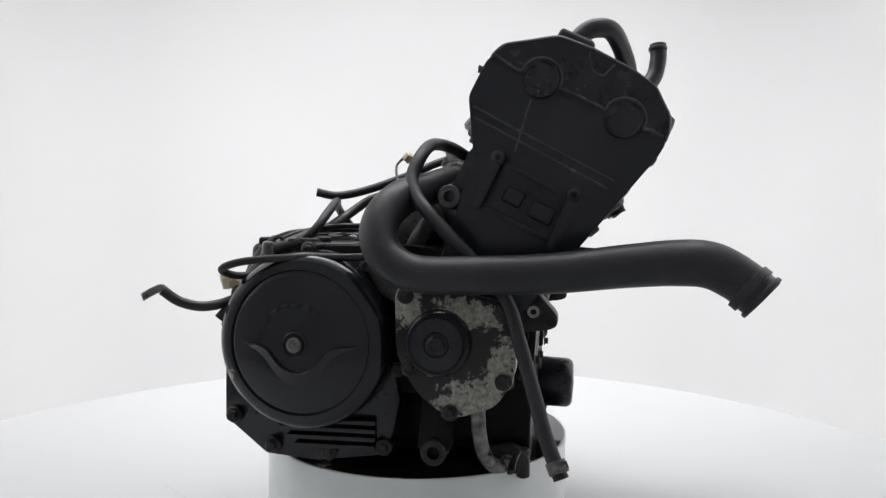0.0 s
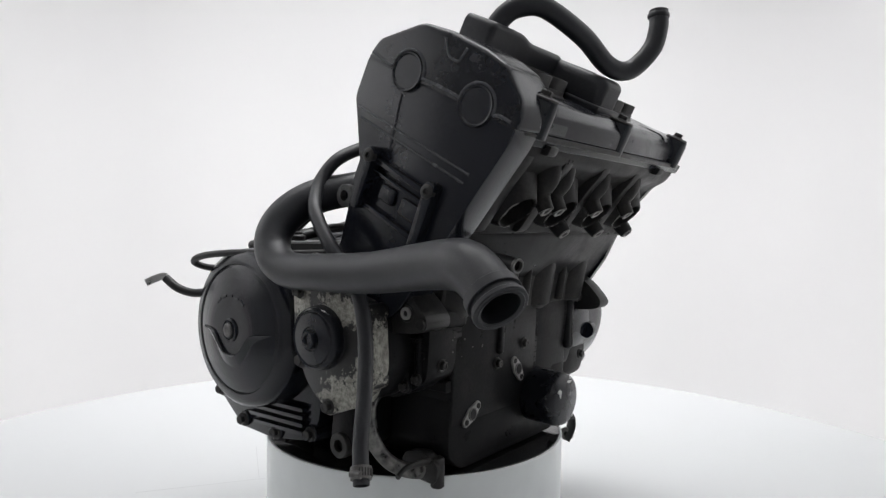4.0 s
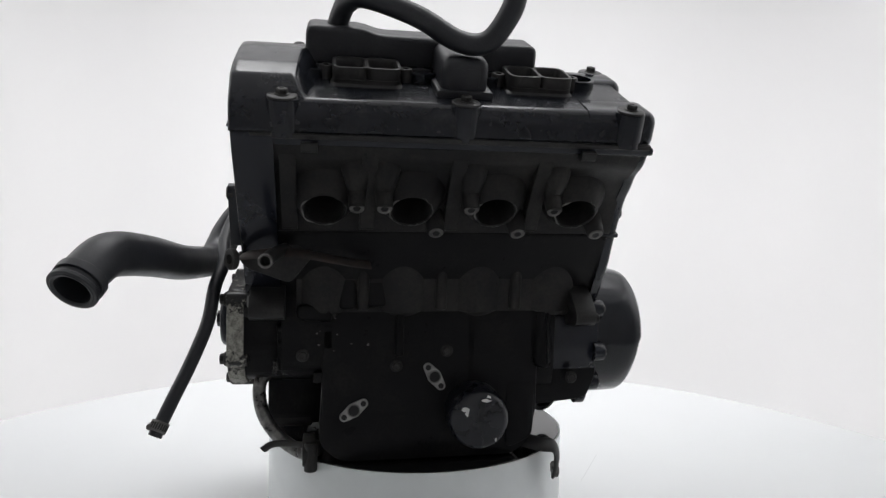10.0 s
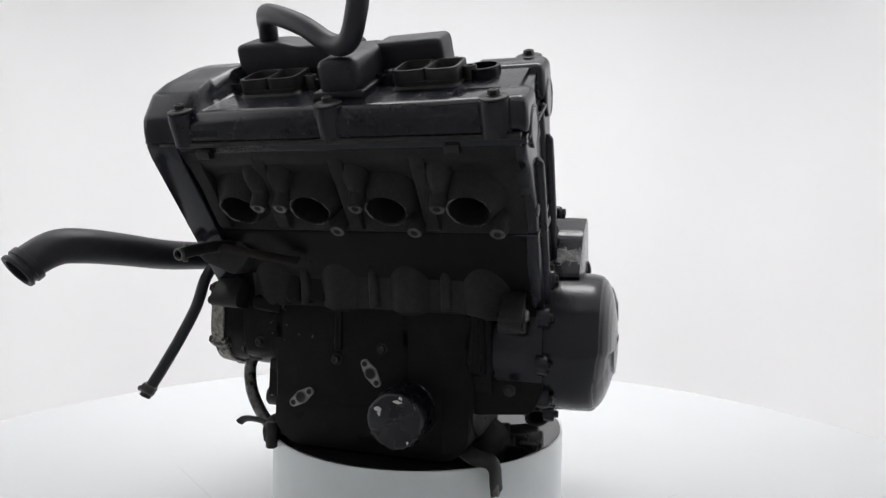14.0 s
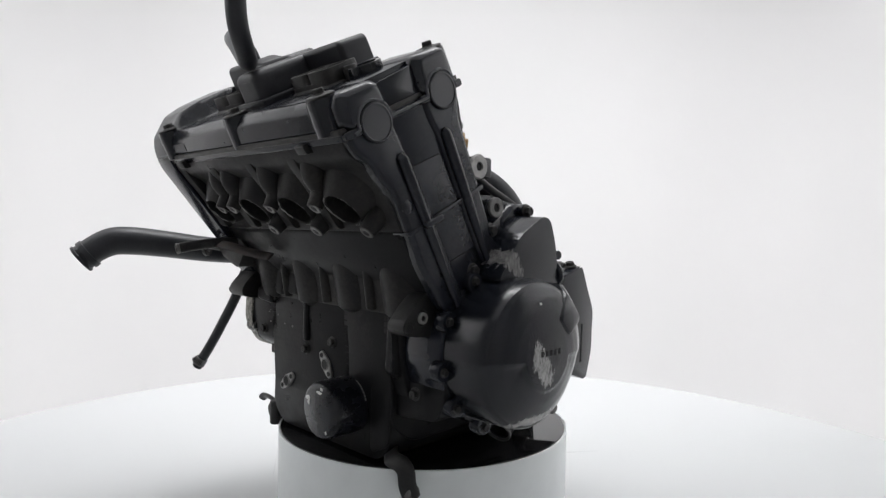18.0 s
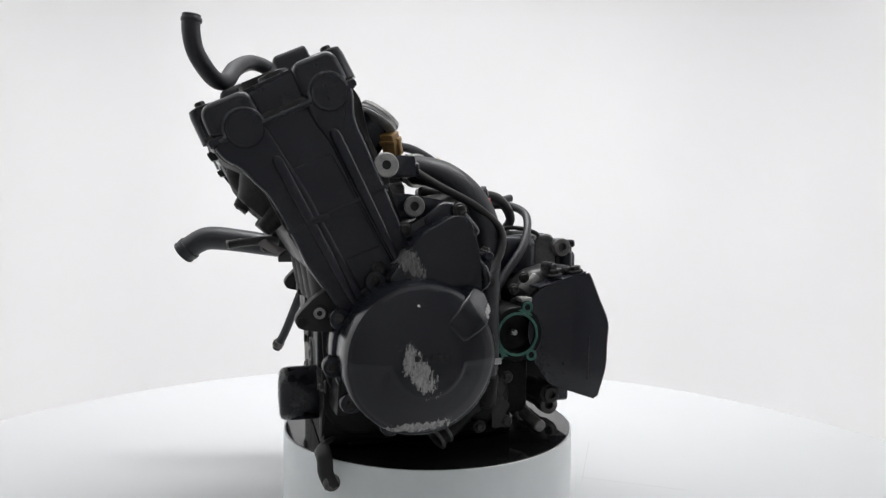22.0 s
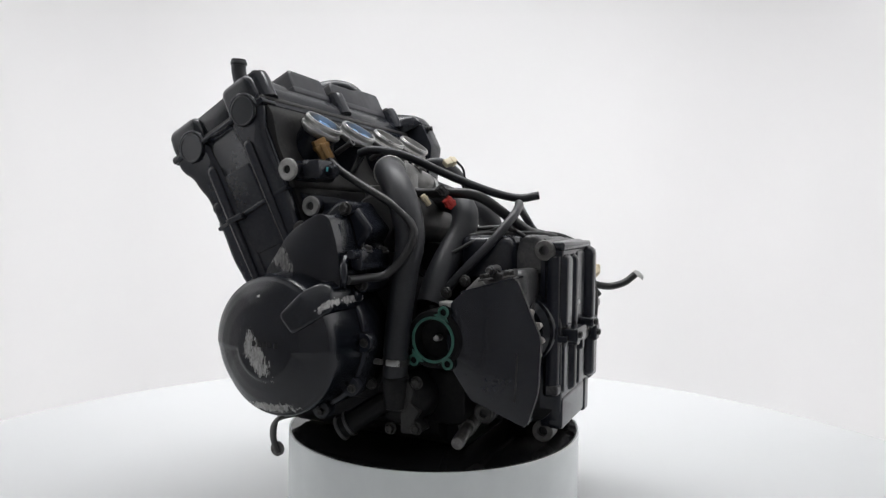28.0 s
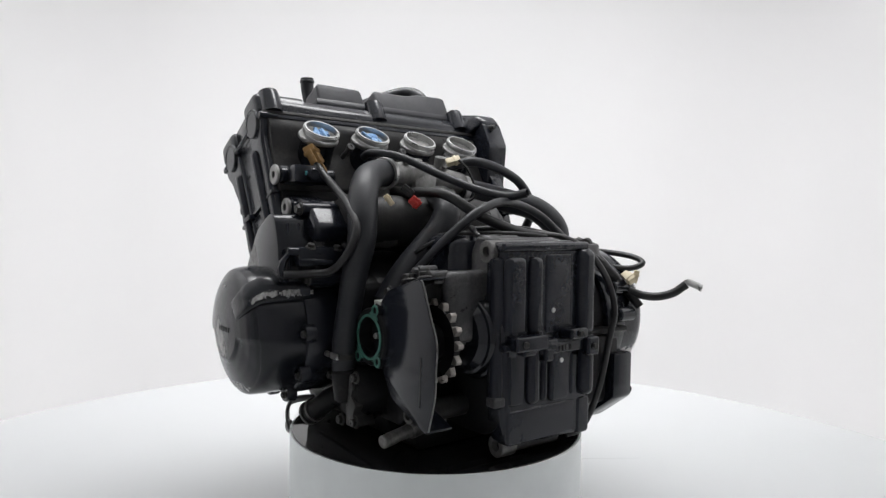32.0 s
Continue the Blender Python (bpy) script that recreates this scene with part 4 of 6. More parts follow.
    bm = lathe(bmesh.new(), [(0.0285, 0), (0.0285, 0.012), (0.0255, 0.018), (0.0180, 0.022), (0.0165, 0.030), (0.0140, 0.032), (0.0005, 0.033)], (0.007, -0.082, 0.256), (0, -1, 0), 36)
    bell = part("end_bell", bm, SCUFF, motor, "scuffed rounded end bell")
    bm = tube(bmesh.new(), [(0.030, -0.112, 0.262), (0.022, -0.120, 0.250), (0.014, -0.122, 0.236), (0.008, -0.118, 0.222)], 0.0095, n=12, per=5, flat=0.25)
    part("bare_strap", bm, BRIGHT, bell, "bare alloy strap")
    # sensor bracket and clamped hose end under the starter
    bm = bmesh.new()
    box(bm, -0.016, -0.002, 0.118, 0.172, 0.210, 0.230, 0.003)
    rod(bm, (-0.010, 0.182, 0.2258), (-0.012, 0.146, 0.2236), 0.0045)
    rod(bm, (-0.012, 0.170, 0.2158), (-0.014, 0.134, 0.2132), 0.0045)
    tube(bm, [(0.000, 0.176, 0.222), (-0.004, 0.184, 0.214), (-0.006, 0.186, 0.203), (-0.002, 0.180, 0.196)], 0.004, n=10, per=4)
    s = part("sensor", bm, PAINT, e, "black bolted sensor body")
    bolt(s, (-0.014, 0.158, 0.230), (-0.4, 0, 1), 0.004)
    bolt(s, (-0.014, 0.128, 0.228), (-0.4, 0, 1), 0.004)
    # clutch release opening with its gasket
    c = (-0.066, 0.10, 0.141)
    bm = bmesh.new()
    lathe(bm, [(0.030, -0.03), (0.0295, 0.0165), (0.028, 0.0185), (0.0205, 0.0185), (0.0200, 0.017), (0.0195, 0.004), (0.008, 0.002)], c, (0, 1, 0), 40)
    ears = ((0.011, 0.028), (-0.021, -0.022), (0.016, -0.0225))
    for dx, dz in ears:
        rod(bm, (c[0] - dx, 0.085, c[2] + dz), (c[0] - dx, 0.1180, c[2] + dz), 0.0072, n=18)
    rel = part("release_housing", bm, GRIME_SHADE, e)
    bm = ring(bmesh.new(), (c[0], 0.1186, c[2]), (0, 1, 0), 0.0232, 0.0204, 0.0014, 48)
    for dx, dz in ears:
        ring(bm, (c[0] - dx, 0.1186, c[2] + dz), (0, 1, 0), 0.0060, 0.0034, 0.0013, 20)
        d = Vector((-dx, dz)).normalized()
        n = Vector((-d.y, d.x)) * 0.0055
        a, b = Vector((c[0], c[2])) + d * 0.0232, Vector((c[0] - dx, c[2] + dz)) - d * 0.0040
        prism(bm, [(a.x + n.x * 1.6, a.y + n.y * 1.6), (a.x - n.x * 1.6, a.y - n.y * 1.6), (b.x - n.x, b.y - n.y), (b.x + n.x, b.y + n.y)], 0.1187, 0.1198, side)
    part("gasket", bm, GREEN, rel, "torn green paper gasket")
    bm = box(bmesh.new(), -0.0835, -0.0705, 0.100, 0.1170, 0.1740, 0.1790, 0.0015)
    part("ear_block", bm, ALLOY, rel, "bare alloy ear")
    bm = rod(bmesh.new(), (c[0], 0.100, c[2]), (c[0], 0.1125, c[2] + 0.0006), 0.0032, n=14)
    part("push_rod", bm, BRIGHT, rel, "bright push rod end")
    # sprocket and its guard plate
    teeth = 16
    bm = lathe(bmesh.new(), [(0.0346, -0.0035), (0.0350, -0.003), (0.0350, 0.003), (0.0346, 0.0035), (0.022, 0.0035), (0.021, 0.0020)], (-0.1275, 0.0825, 0.143), (0, 1, 0), 64)
    spr = part("front_sprocket", bm, GRIME_SHADE, e, "oily black drive sprocket with bright worn teeth")
    for k in range(teeth):
        a = 2 * math.pi * k / teeth
        u, w = Vector((math.cos(a), math.sin(a))), Vector((-math.sin(a), math.cos(a)))
        pts = [Vector((-0.1275, 0.143)) + u * (r - 0.0018) + w * d for r, d in ((0.0355, -0.0052), (0.0378, -0.0040), (0.0415, -0.0026), (0.0428, -0.0016), (0.0428, 0.0016), (0.0415, 0.0026), (0.0378, 0.0040), (0.0355, 0.0052))]
        bm = prism(bmesh.new(), [(q.x, q.y) for q in pts], 0.0792, 0.0858, side, 0.0006)
        part("tooth", bm, TOOTH, spr, "bare steel tooth")
    bm = lathe(bmesh.new(), [(0.017, 0), (0.017, 0.02), (0.013, 0.022), (0.013, 0.032), (0.005, 0.033)], (-0.130, 0.071, 0.143), (0, 1, 0), 28)
    part("hub", bm, GRIME_SHADE, spr)
    bm = rod(bmesh.new(), (-0.130, 0.020, 0.146), (-0.130, 0.08, 0.146), 0.012)
    part("output_shaft", bm, STEEL, spr)
    bm = bmesh.new()
    outline = rounded([(-0.086, 0.112), (-0.079, 0.140), (-0.083, 0.178), (-0.095, 0.189), (-0.146, 0.2045), (-0.151, 0.203), (-0.1745, 0.150), (-0.1725, 0.100), (-0.163, 0.068), (-0.157, 0.067), (-0.105, 0.086)], 0.004)
    prism(bm, outline, 0.1135, 0.1158, side, 0.0008)
    guard = part("sprocket_guard", bm, COVER, e, "flat black sprocket guard plate with a bent edge")
    bm = bmesh.new()
    prism(bm, [(-0.092, 0.1875), (-0.147, 0.2040), (-0.147, 0.2062), (-0.092, 0.1897)], 0.085, 0.1150, side, 0.0008)
    part("bent_edge", bm, PAINT, guard)
    bm = prism(bmesh.new(), [(-0.106, 0.0845), (-0.160, 0.0655), (-0.160, 0.0675), (-0.106, 0.0865)], 0.085, 0.1150, side, 0.0008)
    part("bent_edge", bm, PAINT, guard)
    bm = tube(bmesh.new(), [(-0.1490, 0.1148, 0.2040), (-0.1525, 0.1148, 0.2010), (-0.1635, 0.1148, 0.1760), (-0.1746, 0.1148, 0.1500), (-0.1738, 0.1148, 0.1250), (-0.1726, 0.1148, 0.1000), (-0.1634, 0.1148, 0.0690)], 0.0008, n=8, per=4)
    part("worn_edge", bm, STEEL, guard, "bare worn plate edge")
    bm = prism(bmesh.new(), rounded([(-0.1500, 0.088), (-0.1516, 0.088), (-0.1532, 0.135), (-0.1516, 0.135)], 0.0005), 0.1150, 0.1163, side, 0.0002)
    part("stamped_bar", bm, BOLT, guard)
    for x, z in ((-0.140, 0.200), (-0.115, 0.196)):
        bolt(guard, (x, 0.105, z + 0.006), (0.2, 0, 1), 0.0055)
    # water pump and its stub pipes, gear shaft
    bm = bmesh.new()
    lathe(bm, [(0.030, 0), (0.030, 0.020), (0.024, 0.032), (0.014, 0.036)], (-0.030, 0.092, 0.078), (0, 1, 0), 32)
    tube(bm, [(-0.024, 0.118, 0.078), (-0.006, 0.128, 0.068), (0.012, 0.134, 0.055), (0.026, 0.138, 0.046)], 0.0115, n=18, per=5, hollow=0.014)
    rod(bm, (-0.027, 0.122, 0.070), (-0.030, 0.128, 0.105), 0.013)
    d = Vector((0.014, 0.004, -0.009)).normalized()
    pump = part("water_pump", bm, GRIME_SHADE, e, "black water pump with a stub pipe")
    for h in (0.0, 0.010):
        bm = ring(bmesh.new(), Vector((0.0175, 0.1355, 0.0515)) + d * h, d, 0.0134, 0.0112, 0.0032, 30)
        part("stub_rib", bm, SCUFF, pump)
    bm = prism(bmesh.new(), rounded([(-0.044, 0.098), (-0.050, 0.088), (-0.046, 0.078), (-0.056, 0.070), (-0.050, 0.060), (-0.058, 0.048), (-0.036, 0.046), (-0.034, 0.098)], 0.003), 0.105, 0.128, side, 0.003)
    part("pump_edge", bm, CAST, pump)
    for x, z in ((-0.023, 0.0485), (-0.052, 0.098), (0.0, 0.092), (-0.052, 0.052)):
        bolt(pump, (x, 0.126, z), (0, 1, 0), 0.0048, BOLT)
    bm = bmesh.new()
    rod(bm, (-0.086, 0.05, 0.052), (-0.094, 0.120, 0.0415), 0.0066)
    rod(bm, (-0.084, 0.04, 0.053), (-0.089, 0.085, 0.0465), 0.0095)
    shaft = part("gear_shaft", bm, STEEL, e, "splined gear change shaft")
    bm = rod(bmesh.new(), (-0.108, 0.02, 0.070), (-0.114, 0.100, 0.070), 0.011)
    b = part("dowel_boss", bm, CAST, e)
    lug(b, (-0.1145, 0.104, 0.070), (0, 1, 0), 0.0085, 0.0042, 0.010, BOLT)


alternator_side()


# ---- cylinders, head and valve cover ----
def cylinders():
    e = ENGINE
    # darker material than the head: shade below it is put into the colour
    bm = bmesh.new()
    prism(bm, rounded([(-0.060, 0.30), (0.0440, 0.30), (0.0400, 0.262), (0.030, 0.215), (0.018, 0.185), (-0.05, 0.185)], 0.006), -0.168, 0.150, bank, 0.004)
    block = part("cylinder_block", bm, GRIME_SHADE, e, "dirty black cylinder block, toned darker for shade")
    bm = prism(bmesh.new(), rounded([(-0.062, 0.232), (0.0315, 0.232), (0.0325, 0.237), (-0.062, 0.237)], 0.002), -0.170, 0.153, bank, 0.0015)
    part("base_flange", bm, GRIME_SHADE, block)
    # head
    bm = bmesh.new()
    prism(bm, rounded([(-0.066, 0.396), (0.068, 0.396), (0.066, 0.377), (0.0525, 0.360), (0.0445, 0.337), (0.0435, 0.296), (-0.062, 0.296), (-0.062, 0.345), (-0.070, 0.378)], 0.006), -0.172, 0.152, bank, 0.004)
    head = part("cylinder_head", bm, SOOT, e, "dirty black cylinder head with four exhaust ports")
    bm = prism(bmesh.new(), rounded([(-0.069, 0.388), (0.0692, 0.388), (0.0698, 0.397), (-0.069, 0.397)], 0.002), -0.178, 0.157, bank, 0.003)
    part("head_rim", bm, PAINT, head)
    # left flank: recessed end wall between two columns with round ridges
    bm = bmesh.new()
    prism(bm, rounded([(-0.060, 0.392), (0.060, 0.392), (0.050, 0.358), (0.042, 0.330), (0.0405, 0.29), (0.028, 0.212), (0.018, 0.195), (-0.045, 0.195), (-0.056, 0.30), (-0.058, 0.36)], 0.008), 0.146, 0.1568, bank, 0.003)
    flank = part("left_end_wall", bm, PAINT, head)
    for pts in ([(0.018, 0.394), (0.067, 0.394), (0.0645, 0.376), (0.0535, 0.3630), (0.0500, 0.3475), (0.0435, 0.3330), (0.0420, 0.310), (0.0412, 0.285), (0.0420, 0.262), (0.033, 0.208), (0.006, 0.200), (0.008, 0.26), (0.011, 0.33), (0.016, 0.372)],
                [(-0.020, 0.394), (-0.067, 0.394), (-0.064, 0.380), (-0.0560, 0.364), (-0.0545, 0.30), (-0.051, 0.205), (-0.030, 0.205), (-0.026, 0.30), (-0.026, 0.352), (-0.021, 0.372)]):
        bm = soft(bmesh.new(), rounded(pts, 0.010), 0.149, 0.1602, bank, 0.0050)
        part("end_column", bm, PAINT, flank)
    for u0, u1, w0, w1, h in ((-0.0385, -0.0275, 0.232, 0.3610, 0.1660), (0.0170, 0.0280, 0.208, 0.3595, 0.1662)):
        um, r = (u0 + u1) / 2, (u1 - u0) / 2
        slant = 0.004 if u0 > 0 else 0.001
        line = [bank(um - slant + (slant * k / 6), w0 + (w1 - r - w0) * k / 6, h - r) for k in range(7)]
        line += [bank(um, w1 - r * 0.5, h - r * 1.15), bank(um, w1, h - r * 1.9)]
        part("ridge", tube(bmesh.new(), line, r, n=20, per=3, radii=[r * 0.55, r * 0.75, r * 0.85, r * 0.9, r * 0.95, r, r, r * 0.92, r * 0.45]), PAINT, flank)
    bm = soft(bmesh.new(), rounded([(-0.0230, 0.3440), (0.0150, 0.3455), (0.0100, 0.252), (-0.0270, 0.2490)], 0.004), 0.140, 0.1582, bank, 0.0014)
    part("flank_panel", bm, PAINT, flank)
    for u0, u1 in ((0.0130, 0.0690), (-0.0705, -0.0170)):
        bm = soft(bmesh.new(), rounded([(u0, 0.3885), (u1, 0.3885), (u1, 0.3955), (u0, 0.3955)], 0.003), 0.140, 0.1618, bank, 0.0012)
        part("hump_flange", bm, PAINT, flank)
    bm = prism(bmesh.new(), rounded([(-0.0575, 0.2945), (0.0432, 0.2945), (0.0432, 0.2985), (-0.0575, 0.2985)], 0.0012), 0.140, 0.1608, bank, 0.0010)
    part("gasket_edge", bm, PAINT, flank)
    bm = soft(bmesh.new(), rounded([(0.0040, 0.2915), (0.0260, 0.2935), (0.0260, 0.3000), (0.0040, 0.2980)], 0.0020), 0.150, 0.1660, bank, 0.0016)
    part("gasket_tab", bm, PAINT, flank)
    bm = lathe(bmesh.new(), [(0.0065, -0.01), (0.0060, 0.002), (0.0035, 0.0032), (0.0005, 0.0034)], bank(0.0345, 0.318, 0.1588), (0, 1, 0), 18)
    part("core_plug", bm, PAINT, flank)
    # right flank: cam chain wall
    bm = bmesh.new()
    wall = rounded([(-0.0968, 0.400), (0.071, 0.400), (0.070, 0.385), (0.051, 0.300), (0.034, 0.222), (0.022, 0.200), (-0.050, 0.200), (-0.064, 0.292), (-0.066, 0.313), (-0.074, 0.3258), (-0.0972, 0.3625)], 0.005)
    prism(bm, wall, -0.160, -0.1925, bank, 0.005, 3)
    chain = part("cam_chain_case", bm, PAINT, e, "smooth black cam chain end wall")
    # creases in lighter black, their highlights painted in
    for (u0, w0), (u1, w1) in (((-0.0890, 0.3560), (0.0480, 0.3520)), ((-0.0830, 0.3480), (0.0460, 0.3440)), ((-0.0463, 0.3830), (-0.0380, 0.3370))):
        bm = rod(bmesh.new(), bank(u0, w0, -0.1926), bank(u1, w1, -0.1926), 0.0012, n=10)
        part("crease", bm, EDGE_GLINT, chain)
    # bracket of the right flank: two posts and a bar
    for pts in ([(-0.0525, 0.3340), (-0.0430, 0.3340), (-0.0418, 0.2780), (-0.0500, 0.2780)], [(0.0190, 0.3340), (0.0295, 0.3340), (0.0325, 0.2760), (0.0240, 0.2760)]):
        bm = prism(bmesh.new(), rounded(pts, 0.004), -0.175, -0.2035, bank, 0.0035, 3)
        post = part("post", bm, PAINT, chain)
        u, w = (pts[0][0] + pts[1][0]) / 2, pts[0][1] - 0.008
        bm = lathe(bmesh.new(), [(0.0060, -0.004), (0.0060, 0.0008), (0.0048, 0.0016), (0.0026, 0.0016), (0.0024, 0.0)], bank(u, w, -0.2035), (0, -1, 0), 18)
        part("post_bolt", bm, BOLT, post)
    bm = bmesh.new()
    prism(bm, rounded([(-0.044, 0.3265), (0.022, 0.3250), (0.022, 0.3205), (-0.044, 0.3220)], 0.0015), -0.180, -0.1985, bank, 0.0015)
    prism(bm, rounded([(-0.044, 0.3160), (0.024, 0.3148), (0.024, 0.3120), (-0.044, 0.3130)], 0.001), -0.180, -0.1970, bank, 0.001)
    prism(bm, rounded([(-0.042, 0.2860), (0.026, 0.2845), (0.026, 0.2800), (-0.042, 0.2815)], 0.001), -0.180, -0.1975, bank, 0.001)
    part("cross_bar", bm, PAINT, chain)
    for u0, u1, w0, w1 in ((-0.030, -0.012, 0.2950, 0.3095), (-0.004, 0.018, 0.2930, 0.3085)):
        bm = soft(bmesh.new(), rounded([(u0, w0), (u1, w0), (u1, w1), (u0, w1)], 0.003), -0.180, -0.1965, bank, 0.0025)
        part("tensioner_pad", bm, PAINT, chain)
    lug(chain, (0.059, -0.190, 0.280), (0, -1, 0), 0.0105, 0.0050, 0.018, SCUFF)
    bm = bmesh.new()
    prism(bm, rounded([(0.052, 0.270), (0.066, 0.268), (0.082, 0.300), (0.095, 0.34), (0.075, 0.32), (0.062, 0.292), (0.050, 0.288)], 0.005), -0.165, -0.183, side, 0.003)
    part("ear_web", bm, PAINT, chain)
    # exhaust ports: bores cut into the head, rims, and tapered stud bosses
    axis = bank(0.92, -0.39, 0).normalized()
    ports = [(y, bank(0.0600, 0.3270, y)) for y in (-0.1205, -0.045, 0.0305, 0.106)]
    holes = bmesh.new()
    for y, o in ports:
        lathe(holes, [(0.0170, -0.070), (0.0176, 0.0), (0.0176, 0.02)], o, axis, 36)
    cut(head, holes)
    for k, (y, o) in enumerate(ports):
        bm = collar(bmesh.new(), o, axis, [(0.0176, -0.038), (0.0440, -0.038), (0.0370, -0.026), (0.0300, -0.0155), (0.0245, -0.0080), (0.0212, -0.0030), (0.0196, -0.0006), (0.0186, 0.0), (0.0176, -0.0012)], 48)
        port = part("exhaust_port", bm, SOOT, head, "dirty exhaust port with a scuffed rim")
        # worn stretches of the rim; the palest arc also paints its lit side
        pu, pv, pw = basis(axis)
        rng = random.Random(40 + k)
        for a0, a1, rr in ((205, 305, 0.0009), (330, 385, 0.0006), (60, 130, 0.0005)):
            a0, a1 = a0 + rng.uniform(-18, 18), a1 + rng.uniform(-18, 18)
            pts = []
            for q in range(9):
                a, r = radians(a0 + (a1 - a0) * q / 8 - math.degrees(math.atan2(pv.z, pu.z)) - 90), 0.0186 + rng.uniform(-0.0004, 0.0009)
                pts.append(o + pu * r * math.cos(a) + pv * r * math.sin(a) - axis * 0.0004)
            bm = tube(bmesh.new(), pts, rr, n=8, per=3, radii=[0.0002, rr, rr * 0.5, rr * 1.2, rr * 0.6, rr, 0.0002])
            part("port_rim_glint", bm, GREYCAST if rr > 0.0008 else SCUFF, port, "rubbed port rim with painted lit stretches")
        # near-black sheet closes the bore and paints its inner shade
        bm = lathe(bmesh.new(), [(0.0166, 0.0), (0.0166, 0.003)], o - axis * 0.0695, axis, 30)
        part("bore_shade_disc", bm, DARK, port)
        for dy, w, u in ((0.0275 if k == 0 else -0.0245, 0.3345, 0.0695), (0.0235, 0.3070, 0.0605)):
            if k == 0 and w < 0.32:
                continue
            upper = w > 0.32
            tip = bank(u, w, y + dy)
            if upper:
                bm = tube(bmesh.new(), [bank(0.040, 0.386, y + dy * 0.95), bank(0.056, 0.362, y + dy * 0.97), tip - axis * 0.013 + bank(0, 0.006, 0), tip], 0.01, n=24, per=6, radii=[0.0170, 0.0135, 0.0098, 0.0080, 0.0072])
            else:
                bm = lathe(bmesh.new(), [(0.0110, -0.032), (0.0084, -0.006), (0.0076, -0.001), (0.0066, 0.0)], tip, axis, 24)
            d = axis
            boss = part("stud_boss", bm, SOOT, head)
            bm = ring(bmesh.new(), tip - d * 0.0008, d, 0.0064, 0.0034, 0.0018, 20)
            part("stud_end", bm, STEEL, boss, "bare metal stud end")
            # shade of the stud's hole, painted as a near-black disc
            bm = lathe(bmesh.new(), [(0.0035, -0.003), (0.0035, 0.0004)], tip, d, 14)
            part("stud_shade_disc", bm, DARK, boss)
    # smooth webs between the ports, and the end webs
    for y in (-0.150, -0.083, -0.007, 0.068):
        bm = prism(bmesh.new(), rounded([(0.040, 0.384), (0.0665, 0.384), (0.0655, 0.372), (0.0590, 0.350), (0.0555, 0.33), (0.050, 0.302), (0.040, 0.302)], 0.008), y - 0.0065, y + 0.0065, bank, 0.0045, 3)
        part("port_web", bm, SOOT, head)
    for y in (-0.132, 0.102):
        bm = prism(bmesh.new(), rounded([(0.060, 0.392), (0.0745, 0.392), (0.0735, 0.384), (0.060, 0.382)], 0.002), y - 0.0065, y + 0.0065, bank, 0.0025)
        part("head_lug", bm, CAST, head)
    # intake stubs at the rear of the head
    for y in (0.100, 0.030, -0.042, -0.112):
        c = Vector((0.0775, y, 0.3645))
        axis = Vector((-0.56, 0, 0.8285))
        bm = bmesh.new()
        lathe(bm, [(0.0215, -0.046), (0.0200, -0.016), (0.0215, -0.0125), (0.0215, -0.0105)], c, axis, 32)
        stub = part("intake_boot", bm, PAINT, head, "black rubber intake boot with a bright ring")
        bm = ring(bmesh.new(), c - axis * 0.0060, axis, 0.0211, 0.0188, 0.0070, 48)
        t = bmesh.new()
        ring(t, c - axis * 0.0030, axis, 0.0219, 0.0195, 0.0022, 48)
        join(bm, t)
        part("ring", bm, BRIGHT, stub, "machined bright alloy ring")
        # flared flange below the ring, with a tongue on one side
        u, v, w = basis(axis)
        lean = Vector((-0.30, 0.95, 0.0)) - axis * axis.dot(Vector((-0.30, 0.95, 0.0)))
        lean.normalize()
        cross = axis.cross(lean)
        pts = []
        for q in range(36):
            a = 2 * math.pi * q / 36
            d = lean * math.cos(a) + cross * math.sin(a)
            r = 0.0226 + 0.0062 * max(0.0, math.cos(a)) ** 5
            pts.append((d, r))
        rows = [[c - axis * h + d * (r + g) for d, r in pts] for h, g in ((0.0150, -0.0050), (0.0120, -0.0012), (0.0105, 0.0), (0.0085, 0.0), (0.0076, -0.0008), (0.0072, -0.0040))]
        part("flange", loft(bmesh.new(), rows), GREYCAST, stub, "worn alloy flange with a tongue")
        # near-black disc across the boot, painting the shade down its throat
        bm = lathe(bmesh.new(), [(0.0190, -0.001), (0.0190, 0.001)], c - axis * 0.011, axis, 30)
        part("throat_shade_disc", bm, DARK, stub)
        if y > 0:
            bm = bmesh.new()
            rng = random.Random(int(y * 1000))
            for k in range(7):
                a, r = rng.uniform(0, 6.28), rng.uniform(0.002, 0.010)
                u, v, w = basis(axis)
                m = c - axis * 0.006 + u * r * math.cos(a) + v * r * math.sin(a)
                d = (u * math.cos(a * 2) + v * math.sin(a * 2)) * 0.008
                tube(bm, [m - d, m + axis * rng.uniform(-0.002, 0.002), m + d], 0.0040, n=8, per=4, flat=0.6)
            part("rag", bm, BLUE, stub, "crumpled blue rag plug")
    for y in (0.066, -0.008, -0.078):
        bm = bmesh.new()
        rod(bm, (0.083, y + 0.004, 0.334), (0.062, y + 0.004, 0.3455), 0.0030, n=12)
        ring(bm, (0.0645, y + 0.004, 0.3441), (-0.88, 0, 0.48), 0.0046, 0.0022, 0.0040, 18)
        part("vacuum_nipple", bm, SCUFF, head)


cylinders()


